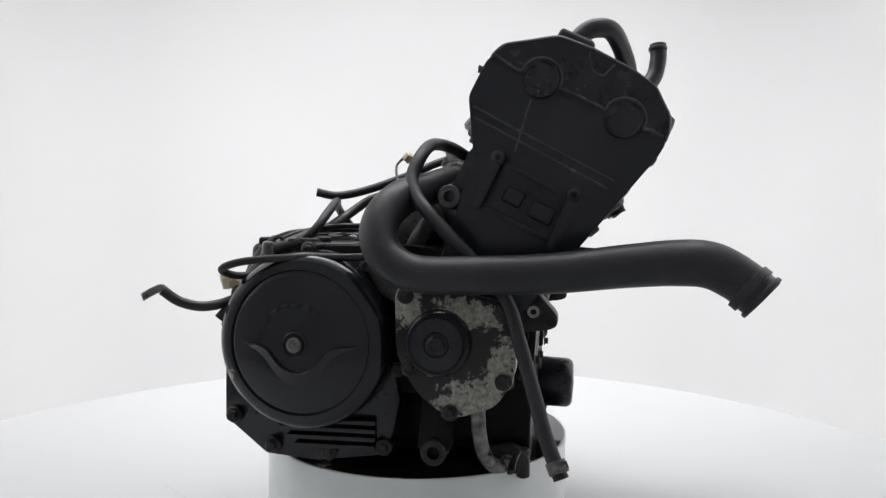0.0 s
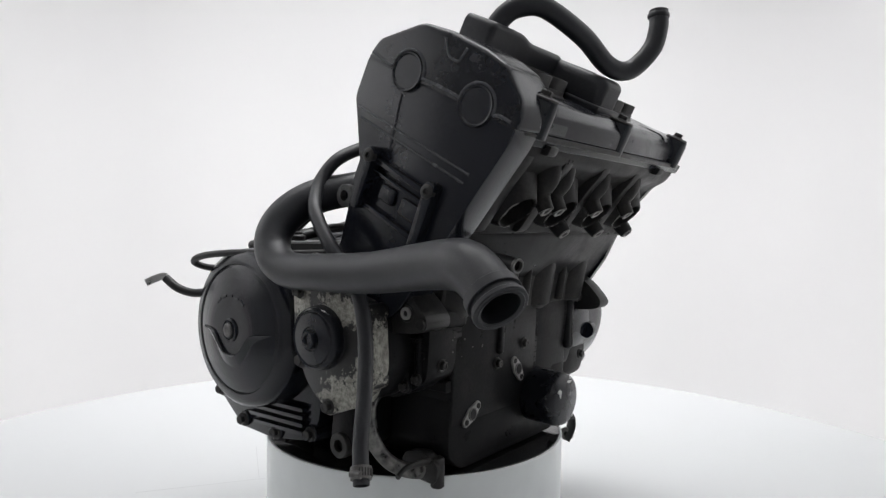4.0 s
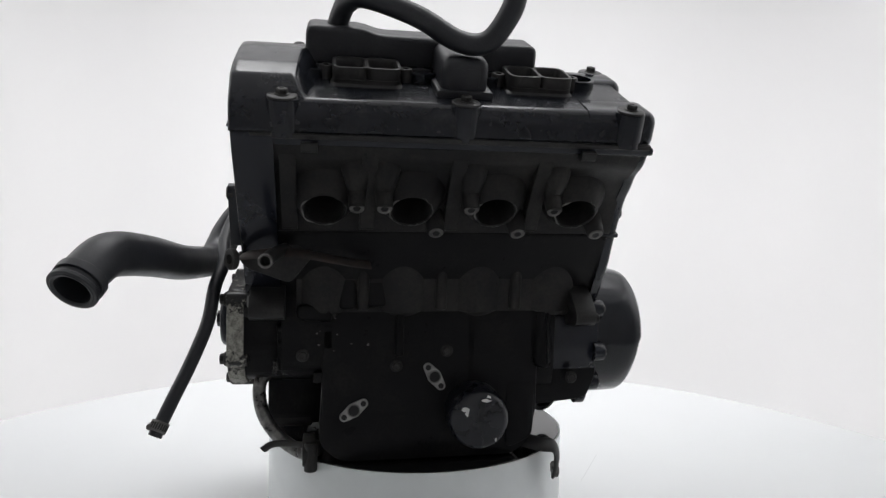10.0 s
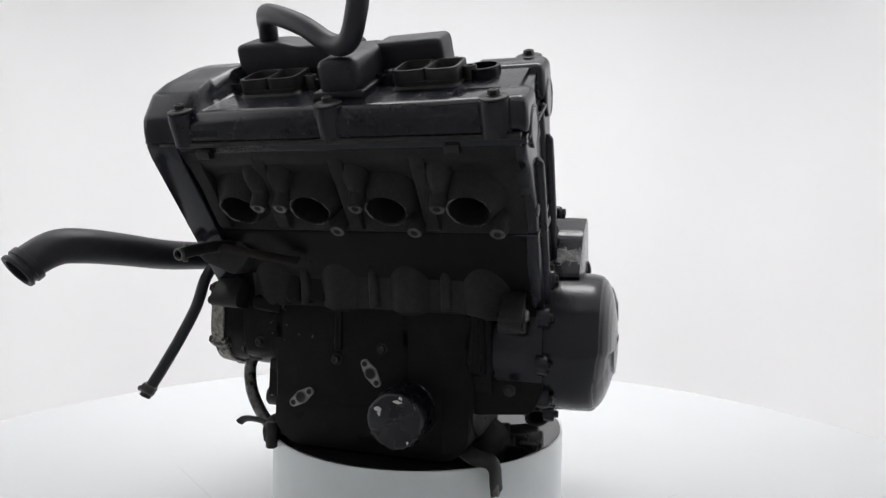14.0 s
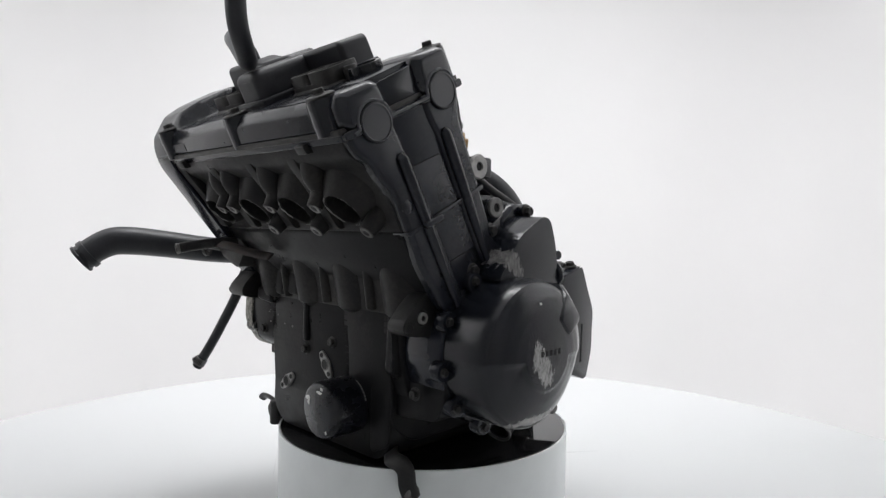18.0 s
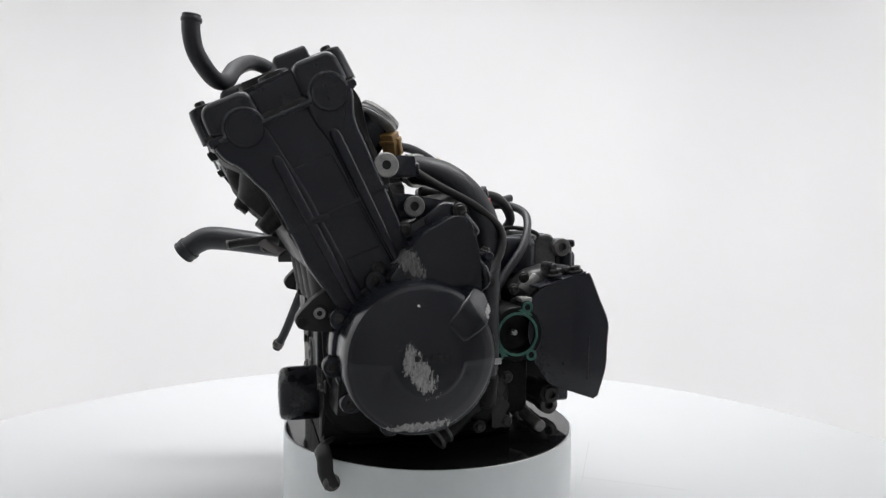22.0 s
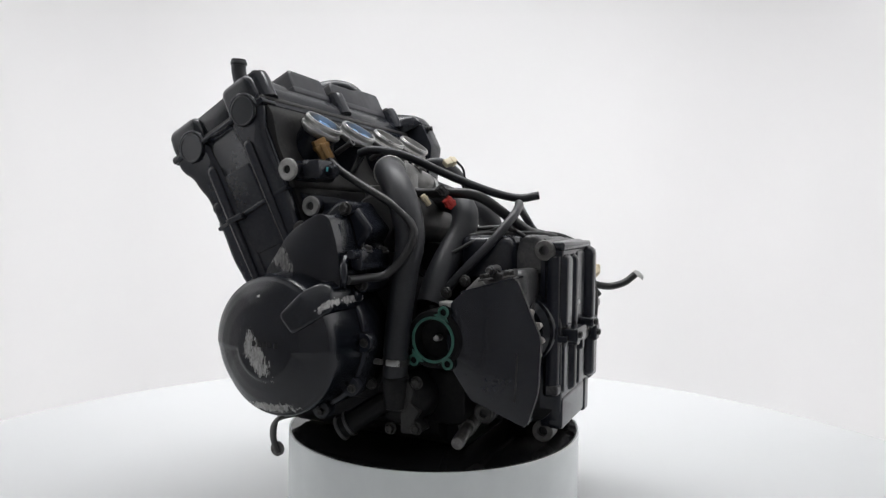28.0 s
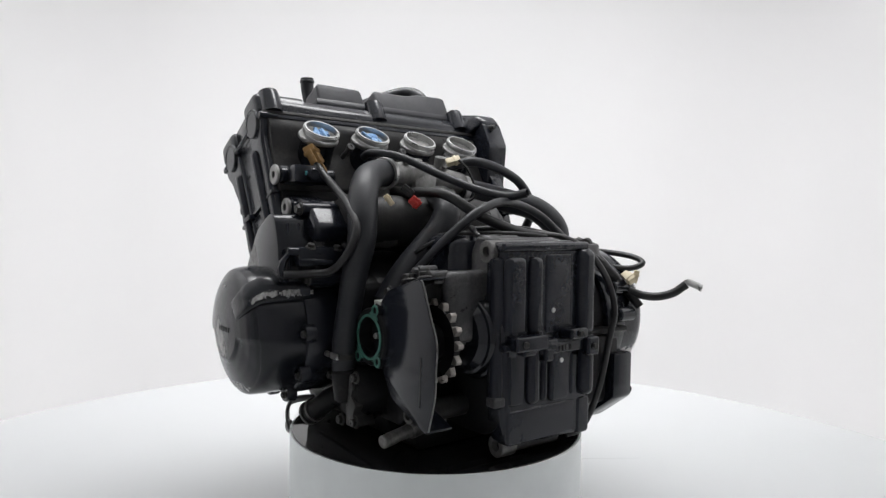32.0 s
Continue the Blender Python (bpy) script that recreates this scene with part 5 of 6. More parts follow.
def valve_cover():
    e = ENGINE
    bm = bmesh.new()
    prism(bm, rounded([(-0.068, 0.397), (0.0685, 0.397), (0.067, 0.415), (0.058, 0.4235), (0.020, 0.4245), (-0.045, 0.4265), (-0.062, 0.4225), (-0.068, 0.410)], 0.004), -0.160, 0.150, bank, 0.003)
    cover = part("valve_cover", bm, DUSTY, e, "black valve cover with bolted corners and a breather box")
    # left end: two cam humps and a valley
    bm = bmesh.new()
    for u0, u1, w in ((0.016, 0.066, 0.4245), (-0.067, -0.020, 0.4285)):
        soft(bm, rounded([(u0, 0.392), (u1, 0.392), (u1 - 0.002, w), (u0 + 0.002, w)], 0.012, 6), 0.10, 0.1625, bank, 0.0085)
    prism(bm, rounded([(-0.024, 0.396), (0.020, 0.396), (0.020, 0.4195), (-0.024, 0.4220)], 0.003), 0.10, 0.1565, bank, 0.003)
    part("cam_hump", bm, COVER, cover)
    # half-moon plugs on both ends
    for u, y, s in ((0.0365, 0.1618, 1), (-0.0435, 0.1618, 1), (-0.0467, -0.1928, -1), (0.0310, -0.1928, -1)):
        bm = lathe(bmesh.new(), [(0.0166, -0.006), (0.0166, 0.0004), (0.0160, 0.0013), (0.0146, 0.0016), (0.0139, 0.0011), (0.0135, 0.0011), (0.0005, 0.0011)] if s > 0 else [(0.0166, -0.006), (0.0166, 0.0020), (0.0158, 0.0032), (0.0146, 0.0030), (0.0136, 0.0018), (0.0005, 0.0018)], bank(u, 0.4015 if s < 0 else 0.3925, y), (0, s, 0), 36)
        part("cam_plug", bm, COVER, cover, "round black cam end plug")
    # right end: rounded chain hump that slopes down into the cover
    tall = [(-0.0965, 0.398), (0.0715, 0.398), (0.0700, 0.409), (0.0650, 0.4205), (0.0430, 0.4378), (0.0205, 0.4425), (-0.0210, 0.4450), (-0.0480, 0.4428), (-0.0540, 0.4405), (-0.0915, 0.4158), (-0.0962, 0.405)]
    low = [(-0.066, 0.398), (0.0685, 0.398), (0.0680, 0.408), (0.0655, 0.416), (0.058, 0.4230), (0.033, 0.4232), (0.006, 0.4238), (-0.026, 0.4248), (-0.048, 0.4245), (-0.058, 0.4200), (-0.066, 0.410)]
    tall, low = rounded(tall, 0.004, 3), rounded(low, 0.004, 3)
    tu, tw = -0.015, 0.412
    rows = []
    for y, inset in ((-0.1940, 0.0050), (-0.1934, 0.0028), (-0.1920, 0.0012), (-0.1895, 0.0003), (-0.1865, 0.0), (-0.163, 0.0)):
        row = []
        for p, q in tall:
            d = Vector((tu - p, min(0.0, tw - q)))
            d = d.normalized() * inset if q > 0.4 else Vector((d.x, 0)).normalized() * inset * 0.3
            row.append(bank(p + d.x, q + d.y, y))
        rows.append(row)
    # flat top up to a slanting inner edge, then a short fall to the cover
    for k in range(1, 15):
        y = -0.163 + 0.0034 * k
        row = []
        for (p, q), (c, d) in zip(tall, low):
            edge = float(np.interp(p, [-0.060, -0.050, 0.040, 0.070], [-0.162, -0.134, -0.146, -0.154]))
            f = min(1.0, max(0.0, (y - edge) / 0.013))
            f = f * f * (3 - 2 * f)
            row.append(bank(p + (c - p) * f, q + (d - q) * f, y))
        rows.append(row)
    part("chain_hump", loft(bmesh.new(), rows), DUSTY, cover, "dusty rounded chain hump")
    # raised V at the outer edge of the hump
    # its highlight is painted by the lighter black
    part("notch", tube(bmesh.new(), [bank(u, w, -0.1938) for u, w in ((-0.0205, 0.4385), (-0.0155, 0.4310), (-0.0090, 0.4257), (-0.0012, 0.4258), (0.0015, 0.4310), (0.0032, 0.4375))], 0.0013, n=8, per=3), EDGE_GLINT, cover)
    for u, w, y in ((-0.034, 0.4375, -0.146),):
        bm = lathe(bmesh.new(), [(0.0105, -0.014), (0.0100, 0.0), (0.0085, 0.0016), (0.004, 0.0018)], bank(u, w, y), bank(-0.15, 1, 0), 22)
        post = part("bolt_post", bm, COVER, cover)
        bolt(post, bank(u, w + 0.0015, y), bank(-0.15, 1, 0), 0.0045, BOLT)
    # gasket seam, wavy round the cam plugs
    def over(u, w):
        return [(u + 0.0178 * math.cos(radians(q)), w + 0.0178 * math.sin(radians(q))) for q in range(180, -1, -20)]

    for pts, y in (([(-0.092, 0.4035), (-0.072, 0.4005)] + over(-0.0467, 0.4015) + [(-0.024, 0.4022), (0.009, 0.4018)] + over(0.0310, 0.4010) + [(0.053, 0.4025), (0.066, 0.4020)], -0.1940),
                   ([(-0.061, 0.3915)] + over(-0.0435, 0.3925) + [(-0.020, 0.3920), (0.018, 0.3920)] + over(0.0365, 0.3925) + [(0.060, 0.3910)], 0.1618)):
        # the seam's bright line is a highlight held in its colour
        bm = tube(bmesh.new(), [bank(u, w, y) for u, w in pts], 0.0015, n=10, per=4)
        part("gasket_seam", bm, EDGE_GLINT, cover)
    bm = prism(bmesh.new(), rounded([(-0.070, 0.394), (0.0706, 0.394), (0.0706, 0.3985), (-0.070, 0.3985)], 0.001), -0.178, 0.1575, bank, 0.001)
    part("gasket", bm, BOLT, cover)
    # corner bolts with collars
    for u, y, w in ((0.0590, -0.153, 0.4265), (0.0570, -0.006, 0.4265), (0.0600, 0.137, 0.4265), (-0.0616, 0.143, 0.4285), (-0.060, -0.006, 0.4350), (-0.060, -0.144, 0.4365)):
        bm = bmesh.new()
        lathe(bm, [(0.0140, -0.030), (0.0132, -0.006), (0.0124, -0.0015), (0.0100, -0.0005)], bank(u, w - 0.001, y), bank(0, 1, 0), 24)
        post = part("bolt_post", bm, COVER, cover)
        bm = lathe(bmesh.new(), [(0.0118, 0), (0.0118, 0.0014), (0.0108, 0.0020), (0.006, 0.0022)], bank(u, w - 0.002, y), bank(0, 1, 0), 24)
        part("washer", bm, BOLT, post)
        bolt(post, bank(u, w, y), bank(0, 1, 0), 0.0048, BOLT)
    # reed housings: a thick rounded rim round two oval chambers, screw ears at both ends
    flat = lambda p, q, h: bank(p, h, q)
    for y in (-0.085, 0.068):
        u0, u1, hw = -0.022, 0.020, 0.0290
        um = (u0 + u1) / 2
        rim = rounded([(u0, y - hw), (u1, y - hw), (u1, y + hw), (u0, y + hw)], 0.009)
        wide = [(um + (p - um) * 1.10, y + (q - y) * 1.07) for p, q in rim]
        n = len(rim)
        t = bmesh.new()
        loft(t, [[flat(p, q, 0.414) for p, q in wide], [flat(p, q, 0.4245) for p, q in wide], [flat(p, q, 0.4265) for p, q in rim], [flat(p, q, 0.4300) for p, q in rim]])
        base = part("reed_housing", t, CAST, cover, "open reed valve housing with two chambers")
        for s in (-1, 1):
            c = (um, y + s * 0.0140)
            oval = rounded([(u0 + 0.001, c[1] - 0.0148), (u1 - 0.001, c[1] - 0.0148), (u1 - 0.001, c[1] + 0.0148), (u0 + 0.001, c[1] + 0.0148)], 0.009)
            def grow(f, w):
                return [flat(c[0] + (p - c[0]) * f, c[1] + (q - c[1]) * f, w) for p, q in oval]
            bm = loft(bmesh.new(), [grow(1.02, 0.4285), grow(1.02, 0.4385), grow(1.0, 0.4398), grow(0.86, 0.4398), grow(0.82, 0.4385), grow(0.79, 0.4305)])
            part("chamber_rim", bm, CAST, base)
            bm = prism(bmesh.new(), rounded([(u0 + 0.007, c[1] - 0.0065), (u1 - 0.009, c[1] - 0.0065), (u1 - 0.009, c[1] + 0.0065), (u0 + 0.007, c[1] + 0.0065)], 0.003), 0.4300, 0.4322, flat, 0.0006)
            part("reed", bm, DARK, base)
            ear = bank(-0.004, 0.417, y + s * (hw + 0.0055))
            bm = lathe(bmesh.new(), [(0.0068, 0), (0.0062, 0.0180), (0.0054, 0.0192), (0.0030, 0.0192), (0.0028, 0.0170)], ear, bank(0, 1, 0), 18)
            part("screw_post", bm, CAST, base)
    # spark plug wells
    for y in (-0.130, -0.035, 0.026, 0.112):
        bm = ring(bmesh.new(), bank(-0.012, 0.420, y), bank(0, 1, 0), 0.0155, 0.0125, 0.0135, 30)
        lathe(bm, [(0.0127, 0.0), (0.0127, 0.0015)], bank(-0.012, 0.424, y), bank(0, 1, 0), 26)
        part("plug_well", bm, COVER, cover)
    # breather box
    bm = bmesh.new()
    deep = lambda p, q, h: bank(h, q, p)
    soft(bm, rounded([(-0.138, 0.410), (-0.137, 0.4640), (-0.088, 0.4635), (-0.072, 0.4585), (-0.012, 0.4585), (-0.010, 0.410)], 0.008), -0.060, -0.024, deep, 0.005, 0.004)
    soft(bm, rounded([(0.004, 0.410), (0.006, 0.4560), (0.073, 0.4570), (0.075, 0.410)], 0.008), -0.060, -0.024, deep, 0.005, 0.004)
    prism(bm, rounded([(-0.020, 0.420), (-0.020, 0.4500), (0.012, 0.4500), (0.012, 0.420)], 0.003), -0.046, -0.026, deep, 0.002)
    soft(bm, rounded([(-0.024, 0.410), (-0.024, 0.4560), (0.016, 0.4560), (0.016, 0.410)], 0.010), -0.040, 0.036, deep, 0.008)
    bx = part("breather_box", bm, FADED, cover, "black moulded breather box")
    bm = bmesh.new()
    prism(bm, rounded([(-0.140, 0.424), (-0.140, 0.432), (0.077, 0.432), (0.077, 0.424)], 0.002), -0.061, -0.020, deep, 0.002)
    prism(bm, rounded([(-0.028, 0.423), (-0.028, 0.430), (0.020, 0.430), (0.020, 0.423)], 0.002), -0.040, 0.040, deep, 0.002)
    part("box_rim", bm, FADED, bx)
    # breather hose with its open end
    bm = tube(bmesh.new(), [(0.163, -0.112, 0.425), (0.173, -0.107, 0.440), (0.186, -0.101, 0.4475), (0.203, -0.086, 0.4470), (0.219, -0.044, 0.4290), (0.2280, -0.010, 0.4080), (0.240, 0.012, 0.4060), (0.2555, 0.0265, 0.426), (0.2605, 0.031, 0.447), (0.2600, 0.0322, 0.464)], 0.0092, n=18, per=7, hollow=0.012)
    part("breather_hose", bm, RUBBER, bx, "bent black rubber breather hose")
    bm = bmesh.new()
    lathe(bm, [(0.0097, 0), (0.0104, 0.001), (0.0104, 0.004), (0.0097, 0.005)], (0.2601, 0.0319, 0.4565), (-0.02, 0.05, 1), 20)
    part("hose_lip", bm, RUBBER, bx)
    # right rear stud
    bm = bmesh.new()
    o = bank(-0.0955, 0.392, -0.172)
    rod(bm, o, o + Vector((-0.005, -0.001, 0.001)), 0.0046, n=14)
    rod(bm, o + Vector((-0.004, -0.001, 0.001)), o + Vector((-0.009, -0.002, 0.0015)), 0.0026, 0.0036, 12)
    part("vacuum_stub", bm, CAST, cover)


valve_cover()


# ---- mounts, filter, brackets ----
def fittings():
    e = ENGINE
    # left hanger eyes
    for x, z, y, r in ((0.083, 0.309, 0.158, 0.0116), (0.0555, 0.2717, 0.156, 0.0100)):
        bm = bmesh.new()
        rod(bm, (x, y - 0.006, z), (x, y - 0.075, z), r * 0.86)
        prism(bm, rounded([(x - 0.006, z - r), (x + 0.02, z - 0.012), (x + 0.045, z + 0.004), (x + 0.04, z + 0.02), (x + 0.006, z + r)], 0.006), y - 0.012, y - 0.05, side, 0.003)
        hang = part("hanger", bm, PAINT, e, "black engine hanger boss")
        lug(hang, (x, y, z), (0, 1, 0), r, 0.0044, 0.004, ALLOY if z > 0.3 else GREYCAST, "bare metal hanger washer")
    bm = bmesh.new()
    box(bm, 0.052, 0.074, 0.118, 0.146, 0.300, 0.320, 0.003)
    rod(bm, (0.055, 0.125, 0.309), (0.045, 0.125, 0.309), 0.007)
    sensor = part("coil_block", bm, PAINT, e, "small black moulded block")
    bm = box(bmesh.new(), 0.0505, 0.0525, 0.1285, 0.1335, 0.308, 0.3125, 0.0004)
    part("ink_mark", bm, plain("teal_ink", (0.10, 0.42, 0.45), 0.5), sensor)
    # long bracket strap between eye and starter cover
    bm = bmesh.new()
    prism(bm, rounded([(0.100, 0.276), (0.060, 0.284), (0.012, 0.276), (0.012, 0.272), (0.056, 0.259), (0.100, 0.262)], 0.004), 0.128, 0.143, side, 0.002)
    part("strap", bm, PAINT, e)
    # oil filter
    c = Vector((0.108, 0.0285, 0.0705))
    axis = Vector((1, -0.03, -0.02)).normalized()
    bm = lathe(bmesh.new(), [(0.0300, 0.0), (0.0300, 0.008), (0.0278, 0.011), (0.0278, 0.014), (0.0288, 0.017), (0.0288, 0.054), (0.0282, 0.0585), (0.0262, 0.0622), (0.0225, 0.0640), (0.0005, 0.0655)], c, axis, 56)
    filt = part("oil_filter", bm, scraped("filter_paint", (0.009, 0.010, 0.014), 0.34, [(0.175, 0.3, 0.001, 0.001, 0)]), e, "black canister oil filter with white chips")
    for k, (dy, dz, w, h) in enumerate(((-0.0165, 0.0105, 0.0034, 0.0024), (-0.0150, 0.0070, 0.0020, 0.0036), (0.0030, 0.0185, 0.0046, 0.0016), (0.0060, 0.0205, 0.0026, 0.0030), (0.0130, -0.0175, 0.0014, 0.0034))):
        bm = bmesh.new()
        rng = random.Random(k)
        pts = [(c.y + dy + w * (1 + rng.uniform(-0.4, 0.3)) * math.cos(a), c.z + dz + h * (1 + rng.uniform(-0.4, 0.3)) * math.sin(a)) for a in [q * math.pi / 4.5 for q in range(9)]]
        prism(bm, pts, c.x + 0.058, c.x + 0.0648 - max(0, math.hypot(dy, dz) - 0.020) * 0.45, front)
        part("paint_chip", bm, WHITE_MARK, filt)
    for k in range(7):
        a = radians(20 + 7.2 * k)
        d = Vector((0, math.cos(a), math.sin(a)))
        n = Vector((0, -math.sin(a), math.cos(a)))
        bm = bmesh.new()
        m = c + axis * 0.024 + d * 0.0286
        vs = [m + axis * sx * 0.0022 + n * sy * 0.0014 + d * sd * 0.0005 for sd in (-1, 1) for sx, sy in ((-1, -1), (1, -1), (1, 1), (-1, 1))]
        q = [bm.verts.new(v) for v in vs]
        for f in ((0, 1, 2, 3), (7, 6, 5, 4), (0, 4, 5, 1), (1, 5, 6, 2), (2, 6, 7, 3), (3, 7, 4, 0)):
            bm.faces.new([q[i] for i in f])
        part("print_bar", bm, GREY_MARK, filt)
    bm = lathe(bmesh.new(), [(0.035, -0.01), (0.035, 0.012), (0.032, 0.014)], c - axis * 0.010, axis, 40)
    part("filter_seat", bm, GRIME_SHADE, filt)
    # side stand bracket under the filter
    bm = bmesh.new()
    tube(bm, [(0.105, 0.066, 0.034), (0.124, 0.084, 0.0335), (0.1345, 0.098, 0.0320), (0.1340, 0.111, 0.0300), (0.1328, 0.1165, 0.0230), (0.1322, 0.1174, 0.0130), (0.1290, 0.1174, 0.0040), (0.1255, 0.1172, -0.0030)], 0.0085, n=12, per=5, flat=0.30)
    foot = part("stand_bracket", bm, CAST, e, "bent black bracket hanging over the pedestal edge")
    bm = ring(bmesh.new(), (0.1262, 0.1150, 0.0020), (0, 1, 0), 0.0082, 0.0034, 0.0050, 24)
    part("bracket_eye", bm, STEEL, foot, "worn bracket eye")
    # near-black rod fills the eye and paints its shade
    bm = rod(bmesh.new(), (0.1262, 0.1155, 0.0020), (0.1262, 0.1195, 0.0020), 0.0034, n=14)
    part("eye_shade_rod", bm, DARK, foot)
    # exhaust strap and pipe stub at the front
    bm = tube(bmesh.new(), [(0.150, -0.198, 0.221), (0.178, -0.186, 0.2260), (0.186, -0.150, 0.2290), (0.176, -0.112, 0.2225), (0.166, -0.088, 0.2180), (0.163, -0.078, 0.2168)], 0.0062, n=12, per=5, flat=0.22)
    strap = part("heat_strap", bm, RUST, e, "rust-brown bent metal strap")
    bm = bmesh.new()
    ring(bm, (0.178, -0.197, 0.2225), (0.6, -0.8, 0), 0.0095, 0.0045, 0.005, 24)
    part("strap_eye", bm, CAST, strap)
    bm = tube(bmesh.new(), [(0.140, -0.150, 0.232), (0.185, -0.158, 0.230), (0.215, -0.164, 0.2265), (0.230, -0.1665, 0.2235)], 0.0058, n=14, per=5, hollow=0.008)
    stub = part("water_stub", bm, CAST, e, "short metal water stub")
    bm = ring(bmesh.new(), (0.2275, -0.1661, 0.2241), (0.95, -0.16, -0.19), 0.0061, 0.0044, 0.0030, 20)
    part("stub_lip", bm, STEEL, stub, "bare metal lip")
    bm = bmesh.new()
    prism(bm, rounded([(-0.198, 0.228), (-0.150, 0.240), (-0.130, 0.225), (-0.15, 0.20), (-0.19, 0.214)], 0.006), 0.11, 0.165, front, 0.004)
    part("stub_base", bm, CAST, e)


fittings()


# ---- hoses, cables and connectors ----
def plumbing():
    e = ENGINE
    # big right coolant hose
    bm = tube(bmesh.new(), [(0.050, -0.085, 0.302), (0.043, -0.120, 0.2965), (0.033, -0.156, 0.2880), (0.0165, -0.188, 0.2790), (0.0060, -0.211, 0.263), (0.0050, -0.226, 0.244), (0.0165, -0.234, 0.2250), (0.042, -0.2375, 0.2140), (0.090, -0.242, 0.2145), (0.150, -0.248, 0.2180), (0.205, -0.257, 0.2255), (0.240, -0.267, 0.2295), (0.262, -0.2755, 0.2290), (0.280, -0.282, 0.2200), (0.2945, -0.2875, 0.2075)],
              0.019, n=28, per=7, hollow=0.03, radii=[0.0148, 0.0152, 0.0158, 0.0164, 0.0167, 0.0165, 0.0162, 0.0158, 0.0156, 0.0157, 0.0160, 0.0165, 0.0170, 0.0168, 0.0160, 0.0160])
    big = part("coolant_hose", bm, RUBBER, e, "thick black coolant hose with an open end")
    bm = bmesh.new()
    ax = (Vector((0.2945, -0.2875, 0.2075)) - Vector((0.280, -0.282, 0.2200))).normalized()
    ring(bm, Vector((0.2945, -0.2875, 0.2075)) - ax * 0.0135, ax, 0.0180, 0.0160, 0.0065, 32)
    ring(bm, Vector((0.2945, -0.2875, 0.2075)) - ax * 0.003, ax, 0.0178, 0.0138, 0.0035, 32)
    part("hose_bead", bm, RUBBER, big)
    # thin drain hose with its clip
    bm = tube(bmesh.new(), [(0.060, -0.065, 0.324), (0.045, -0.081, 0.3335), (0.0323, -0.0959, 0.3369), (0.0285, -0.130, 0.3315), (0.0275, -0.1680, 0.3165), (0.0245, -0.1865, 0.2961), (0.032, -0.2000, 0.2790), (0.048, -0.2130, 0.2620), (0.0745, -0.2200, 0.2360), (0.0960, -0.2180, 0.2140), (0.1150, -0.2235, 0.192), (0.1260, -0.228, 0.160), (0.1380, -0.2405, 0.125), (0.1500, -0.2560, 0.090), (0.1620, -0.2670, 0.064)],
              0.0062, n=14, per=6, hollow=0.008)
    thin = part("drain_hose", bm, RUBBER, e, "thin black drain hose with a loose clip")
    ax = Vector((0.012, -0.011, -0.026)).normalized()
    bm = ring(bmesh.new(), Vector((0.1570, -0.2625, 0.0755)), ax, 0.0080, 0.0062, 0.0095, 24)
    clip = part("hose_clip", bm, STEEL, thin, "steel worm-drive hose clip")
    u, v, w = basis(ax)
    for k in range(9):
        a = radians(150 + 16 * k)
        d = u * math.cos(a) + v * math.sin(a)
        bm = rod(bmesh.new(), Vector((0.1570, -0.2625, 0.0755)) + d * 0.0080 + ax * 0.0020, Vector((0.1570, -0.2625, 0.0755)) + d * 0.0080 + ax * 0.0075, 0.0006, n=8)
        part("worm_slot", bm, BOLT, clip)
    bm = rod(bmesh.new(), (0.1555, -0.2715, 0.0725), (0.1655, -0.2705, 0.0735), 0.0030, n=12)
    part("clip_screw", bm, STEEL, clip)
    # thermostat casting
    bm = bmesh.new()
    tube(bm, [(0.026, 0.046, 0.3135), (0.038, 0.018, 0.316), (0.045, -0.010, 0.317), (0.047, -0.04, 0.314), (0.047, -0.085, 0.309)], 0.0135, n=18, per=5, radii=[0.0125, 0.0135, 0.016, 0.015, 0.0135])
    rod(bm, (0.046, -0.010, 0.312), (0.044, -0.010, 0.336), 0.013, 0.010)
    rod(bm, (0.046, -0.045, 0.300), (0.035, -0.045, 0.340), 0.008)
    box(bm, 0.030, 0.060, -0.035, -0.002, 0.285, 0.318, 0.004)
    box(bm, 0.035, 0.070, -0.070, 0.030, 0.280, 0.300, 0.004)
    th = part("thermostat_housing", bm, GREYCAST, e, "grey cast thermostat housing")
    for p in ((0.022, -0.010, 0.325), (0.030, -0.045, 0.325), (0.030, 0.012, 0.330)):
        bolt(th, p, (-0.6, 0, 0.8), 0.004, STEEL)
    for p, ax in (((0.0285, 0.041, 0.3140), (-0.45, 0.9, -0.1)), ((0.0495, -0.088, 0.3015), (-0.15, -1, -0.15))):
        bm = ring(bmesh.new(), p, ax, 0.0188, 0.0160, 0.007, 28)
        part("band_clip", bm, BRIGHT, th, "bright steel band clip")
    # left coolant hose
    bm = tube(bmesh.new(), [(0.033, 0.036, 0.3145), (0.022, 0.056, 0.3130), (0.004, 0.080, 0.305), (-0.015, 0.097, 0.287), (-0.029, 0.106, 0.262), (-0.034, 0.110, 0.235), (-0.032, 0.116, 0.205), (-0.030, 0.122, 0.165), (-0.029, 0.1265, 0.130), (-0.028, 0.1265, 0.095)],
              0.0158, n=24, per=7, radii=[0.0158, 0.0158, 0.0160, 0.0160, 0.0158, 0.0150, 0.0138, 0.0130, 0.0128, 0.0125])
    left = part("coolant_hose", bm, RUBBER, e, "thick black coolant hose down to the pump")
    bm = ring(bmesh.new(), (-0.0288, 0.1265, 0.1205), (0.03, 0.0, -1), 0.0138, 0.0128, 0.0062, 28)
    clip = part("band_clip", bm, BOLT, left, "blackened steel band clip")
    bm = box(bmesh.new(), -0.0400, -0.0250, 0.1385, 0.1412, 0.1150, 0.1212, 0.0008)
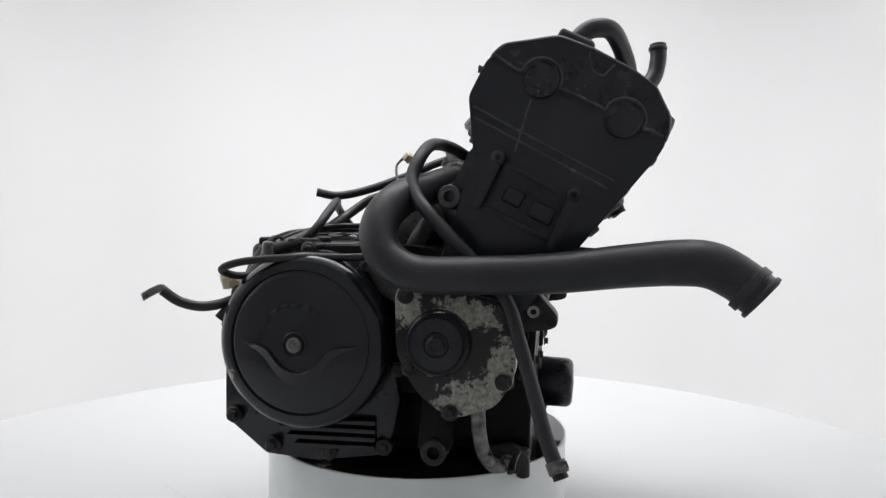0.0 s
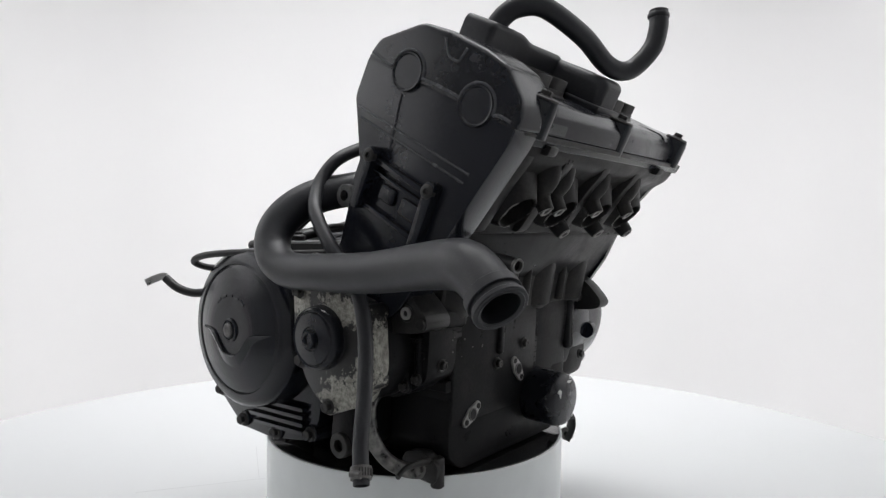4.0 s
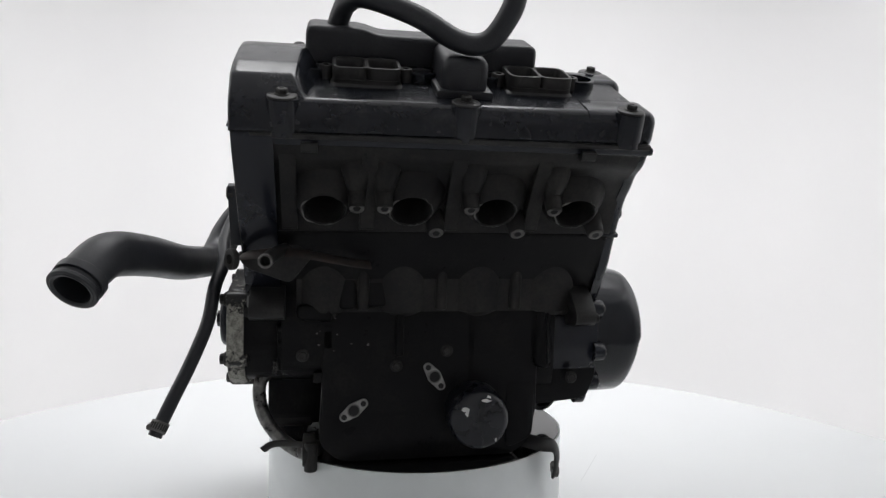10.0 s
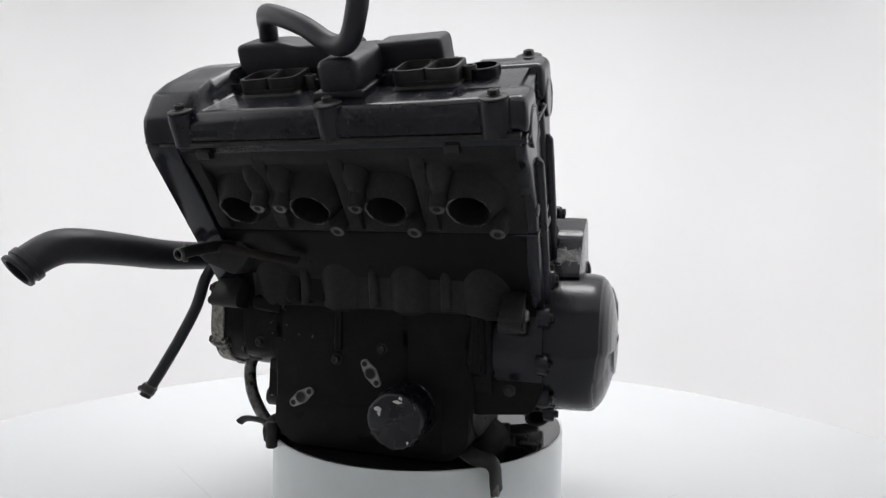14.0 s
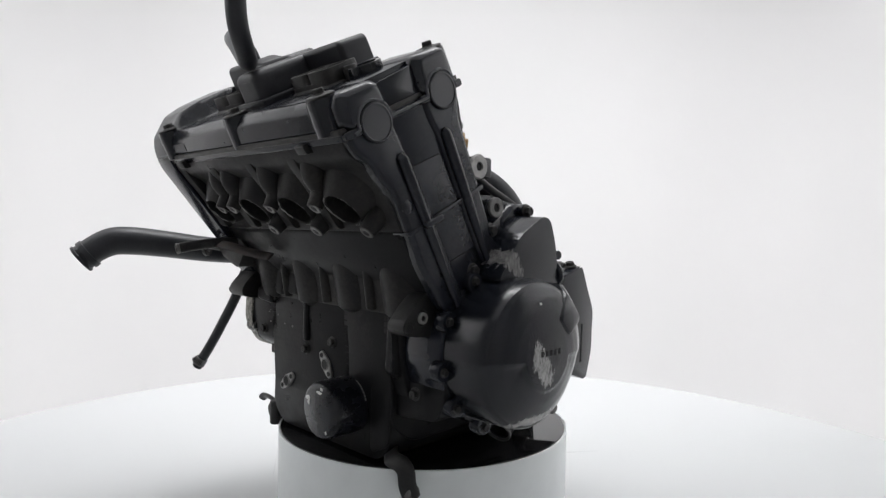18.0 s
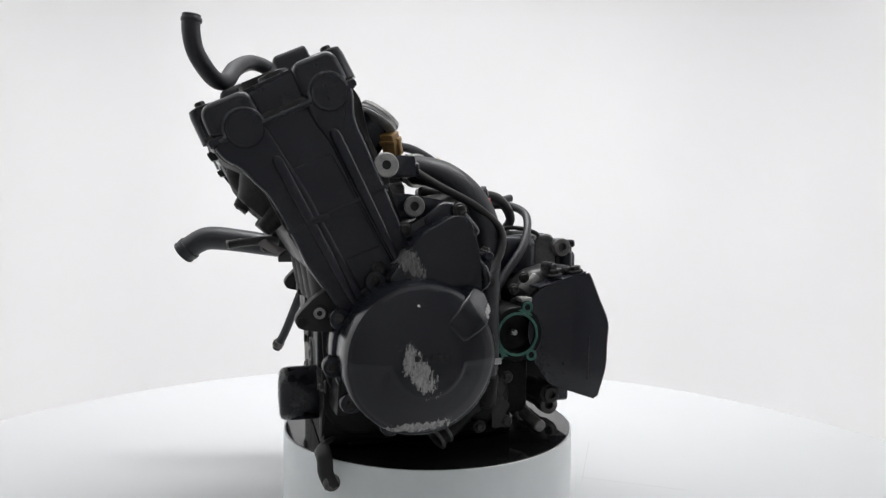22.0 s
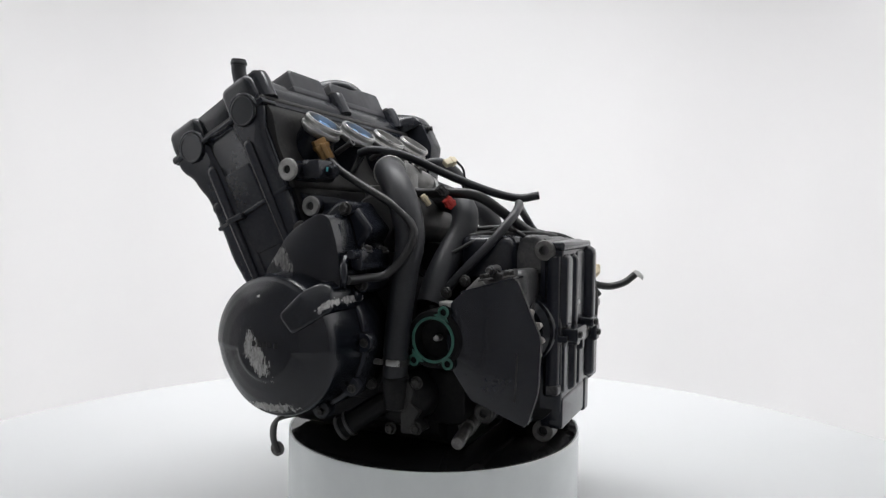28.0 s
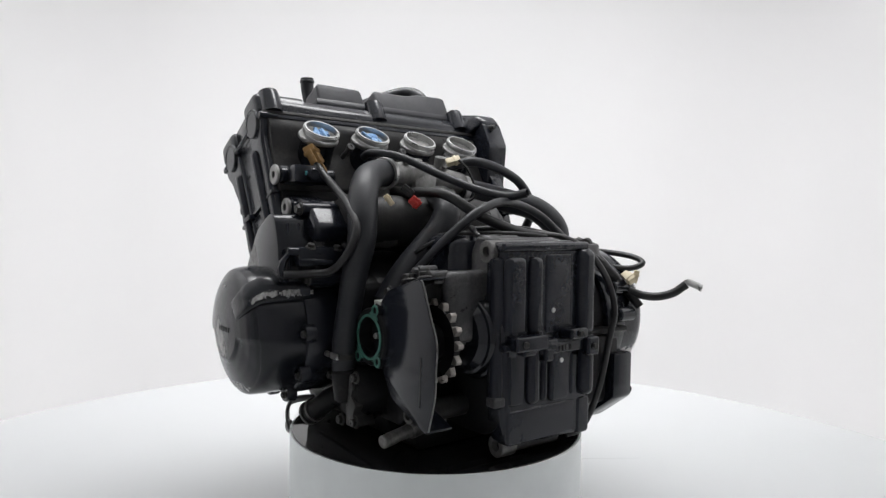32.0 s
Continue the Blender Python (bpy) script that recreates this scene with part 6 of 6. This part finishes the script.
    part("clip_band_end", bm, BRIGHT, clip, "bright band end")
    bm = rod(bmesh.new(), (-0.020, 0.1395, 0.1180), (-0.010, 0.1375, 0.1180), 0.0030, n=12)
    part("clip_screw", bm, STEEL, clip)
    # second hose behind it
    bm = tube(bmesh.new(), [(0.010, -0.015, 0.282), (-0.026, 0.000, 0.284), (-0.050, 0.010, 0.272), (-0.056, 0.024, 0.250), (-0.051, 0.044, 0.226), (-0.047, 0.066, 0.200), (-0.045, 0.085, 0.170)], 0.0150, n=22, per=7)
    part("coolant_hose", bm, RUBBER, e, "thick black coolant hose behind the cables")
    # rear of the right hose already joins the thermostat; small tubes and cables
    lines = (
        ("fuel_tube", "black rubber tube with an open end", RUBBER, 0.0048, [(0.064, 0.051, 0.335), (0.045, 0.050, 0.3385), (0.015, 0.030, 0.333), (-0.030, 0.005, 0.311), (-0.070, -0.017, 0.294), (-0.100, -0.034, 0.2865), (-0.122, -0.043, 0.2900)]),
        ("vent_tube", "black vent tube looped over the gearbox", RUBBER, 0.0048, [(-0.038, 0.090, 0.152), (-0.0560, 0.0780, 0.1805), (-0.0720, 0.0700, 0.2020), (-0.0988, 0.0561, 0.2335), (-0.1145, 0.0277, 0.2635), (-0.1120, -0.0020, 0.2765), (-0.1010, -0.0330, 0.2800), (-0.0910, -0.0700, 0.2755), (-0.0880, -0.1000, 0.2650), (-0.0920, -0.1190, 0.2500), (-0.1040, -0.1250, 0.2380), (-0.122, -0.1240, 0.231)]),
        ("wiring_loom", "thick black wiring loom", CABLE, 0.0058, [(0.020, 0.036, 0.292), (-0.010, 0.034, 0.290), (-0.040, 0.036, 0.2900), (-0.0758, 0.0300, 0.2860), (-0.1020, 0.0060, 0.2645), (-0.1120, -0.040, 0.2480), (-0.120, -0.085, 0.240), (-0.140, -0.130, 0.222), (-0.150, -0.160, 0.195)]),
        ("loom_branch", "black wiring branch", CABLE, 0.0036, [(-0.110, -0.060, 0.246), (-0.140, -0.082, 0.2420), (-0.164, -0.096, 0.226), (-0.168, -0.1225, 0.196), (-0.171, -0.132, 0.1615), (-0.171, -0.124, 0.132), (-0.164, -0.116, 0.075), (-0.158, -0.098, 0.036), (-0.150, -0.08, 0.028)]),
        ("cable_loop", "black cable loop beside the clutch cover", CABLE, 0.0036, [(0.020, -0.175, 0.2260), (-0.030, -0.192, 0.2240), (-0.080, -0.206, 0.2235), (-0.125, -0.2165, 0.219), (-0.1455, -0.2150, 0.2115), (-0.138, -0.200, 0.205), (-0.120, -0.180, 0.208), (-0.110, -0.15, 0.225)]),
        ("battery_lead", "thick black lead with a bare ring terminal", CABLE, 0.0048, [(-0.100, -0.100, 0.236), (-0.128, -0.148, 0.205), (-0.150, -0.178, 0.182), (-0.172, -0.195, 0.1745), (-0.192, -0.206, 0.1790), (-0.206, -0.214, 0.1905)]),
        ("short_lead", "short black lead behind the clutch cover", CABLE, 0.0052, [(-0.095, -0.130, 0.232), (-0.125, -0.160, 0.212), (-0.146, -0.178, 0.185), (-0.163, -0.188, 0.162)]),
        ("sensor_lead", "black sensor lead", CABLE, 0.0043, [(0.070, 0.114, 0.327), (0.050, 0.112, 0.311), (0.0208, 0.1125, 0.294), (-0.018, 0.117, 0.274), (-0.0440, 0.1215, 0.2500), (-0.041, 0.129, 0.226), (-0.024, 0.139, 0.2055), (-0.014, 0.160, 0.2025), (-0.010, 0.186, 0.202)]),
        ("thin_wire", "thin black wire", CABLE, 0.0014, [(-0.024, -0.026, 0.331), (-0.030, -0.036, 0.318), (-0.018, -0.058, 0.292), (-0.004, -0.05, 0.280)]),
        ("gear_wire", "thin black wire across the gearbox", CABLE, 0.0026, [(-0.05, 0.05, 0.236), (-0.075, 0.030, 0.244), (-0.105, 0.010, 0.246), (-0.130, -0.020, 0.246), (-0.140, -0.055, 0.243)]),
        ("gear_wire", "thin black wire across the gearbox", CABLE, 0.0026, [(-0.04, 0.02, 0.245), (-0.070, -0.010, 0.246), (-0.100, 0.016, 0.252), (-0.125, 0.030, 0.246), (-0.132, 0.022, 0.236)]),
        ("gear_wire", "thin black wire across the gearbox", CABLE, 0.0022, [(-0.06, 0.06, 0.225), (-0.085, 0.045, 0.238), (-0.110, 0.035, 0.222), (-0.118, 0.045, 0.205)]),
        ("gear_wire", "thin black wire across the gearbox", CABLE, 0.0030, [(-0.045, -0.03, 0.250), (-0.080, -0.06, 0.252), (-0.115, -0.075, 0.247), (-0.140, -0.10, 0.236), (-0.150, -0.135, 0.215)]),
    )
    made = {}
    for name, label, mat_, r, pts in lines:
        bm = tube(bmesh.new(), pts, r, n=12, per=7, hollow=0.006 if name == "fuel_tube" else 0.0)
        made[name] = part(name, bm, mat_, e, label)
    # ring terminal
    bm = bmesh.new()
    tube(bm, [(-0.2035, -0.2125, 0.1885), (-0.2068, -0.2160, 0.1925), (-0.2105, -0.2250, 0.1895), (-0.2135, -0.2330, 0.1855)], 0.0042, n=10, per=4, flat=0.22)
    part("terminal", bm, BRIGHT, made["battery_lead"], "bare metal ring terminal")
    # connectors
    def plug(name, label, mat_, p, axis, size, wires=()):
        u, v, w = basis(axis)
        sx, sy, sz = size
        f = lambda a, b, h: Vector(p) + u * a + v * b + w * h
        bm = box(bmesh.new(), -sx, sx, -sy, sy, 0, sz, 0.0012, f)
        box(bm, -sx * 1.18, sx * 1.18, -sy * 1.18, sy * 1.18, sz * 0.55, sz * 0.75, 0.0008, f)
        box(bm, -sx * 0.4, sx * 0.4, sy, sy * 1.5, sz * 0.1, sz * 0.8, 0.0008, f)
        ob = part(name, bm, mat_, e, label)
        for k, c in enumerate(wires):
            bm = tube(bmesh.new(), [f(-sx * 0.5 + sx * k * 0.5, 0, 0.002), f(-sx * 0.5 + sx * k * 0.5, 0, -0.012), Vector(c)], 0.0016, n=8, per=4)
            part("wire", bm, CONNECTOR if k < 2 else CABLE, ob)
        return ob
    plug("connector", "amber plastic wiring connector", CONNECTOR, (0.0665, 0.1095, 0.3225), (0.28, 0.40, 0.87), (0.0066, 0.0074, 0.0240), ((0.066, 0.119, 0.318), (0.064, 0.119, 0.318), (0.062, 0.119, 0.318)))
    plug("connector", "red plastic wiring connector", RED, (-0.0510, 0.060, 0.2825), (-0.35, -0.75, -0.75), (0.0050, 0.0034, 0.0125))
    plug("connector", "black plastic wiring connector", CABLE, (-0.0440, 0.066, 0.2950), (-0.45, -0.6, -0.6), (0.0042, 0.003, 0.014))
    plug("connector", "cream plastic wiring connector", CREAM, (-0.0130, -0.016, 0.3270), (-0.5, -0.8, 0.3), (0.0045, 0.0035, 0.017))
    plug("connector", "cream plastic connector on a lead", CREAM, (-0.1515, -0.172, 0.2000), (-0.75, 0.15, -0.35), (0.0040, 0.0045, 0.017))
    plug("connector", "cream plastic connector on a lead", CREAM, (-0.1600, -0.180, 0.1900), (-0.2, -0.1, 1.0), (0.0030, 0.0026, 0.015))
    plug("connector", "cream plastic connector between the hoses", CREAM, (-0.0380, 0.0740, 0.2750), (0.4, 0.5, 0.8), (0.0030, 0.0025, 0.0135))
    # clutter on top of the gearbox: bleeder, clips, boss
    bm = lathe(bmesh.new(), [(0.0085, 0), (0.0085, 0.006), (0.0060, 0.008), (0.0060, 0.010), (0.003, 0.011)], (-0.082, -0.128, 0.234), (0, 0, 1), 20)
    part("deck_boss", bm, CAST, e)
    bm = ring(bmesh.new(), (-0.130, -0.128, 0.234), (0.3, -1, 0.2), 0.0068, 0.0034, 0.007, 24)
    part("cable_eye", bm, CAST, e)
    bm = bmesh.new()
    box(bm, -0.105, -0.075, -0.165, -0.150, 0.228, 0.240, 0.003)
    rod(bm, (-0.12, -0.16, 0.228), (-0.09, -0.16, 0.236), 0.006)
    part("switch", bm, CAST, e)


plumbing()


# ---- motion ----
def motions():
    """The table turns at an even pace and carries the pedestal and the engine."""
    steps = [k * 0.25 for k in range(int(SECONDS * 4) + 1)]
    rows = [(t, pose(0, 0, 0, 0, 0, YAW + RATE * t)) for t in steps]
    for ob in (TURNTABLE, PEDESTAL, ENGINE):
        walk(ob, rows)


motions()
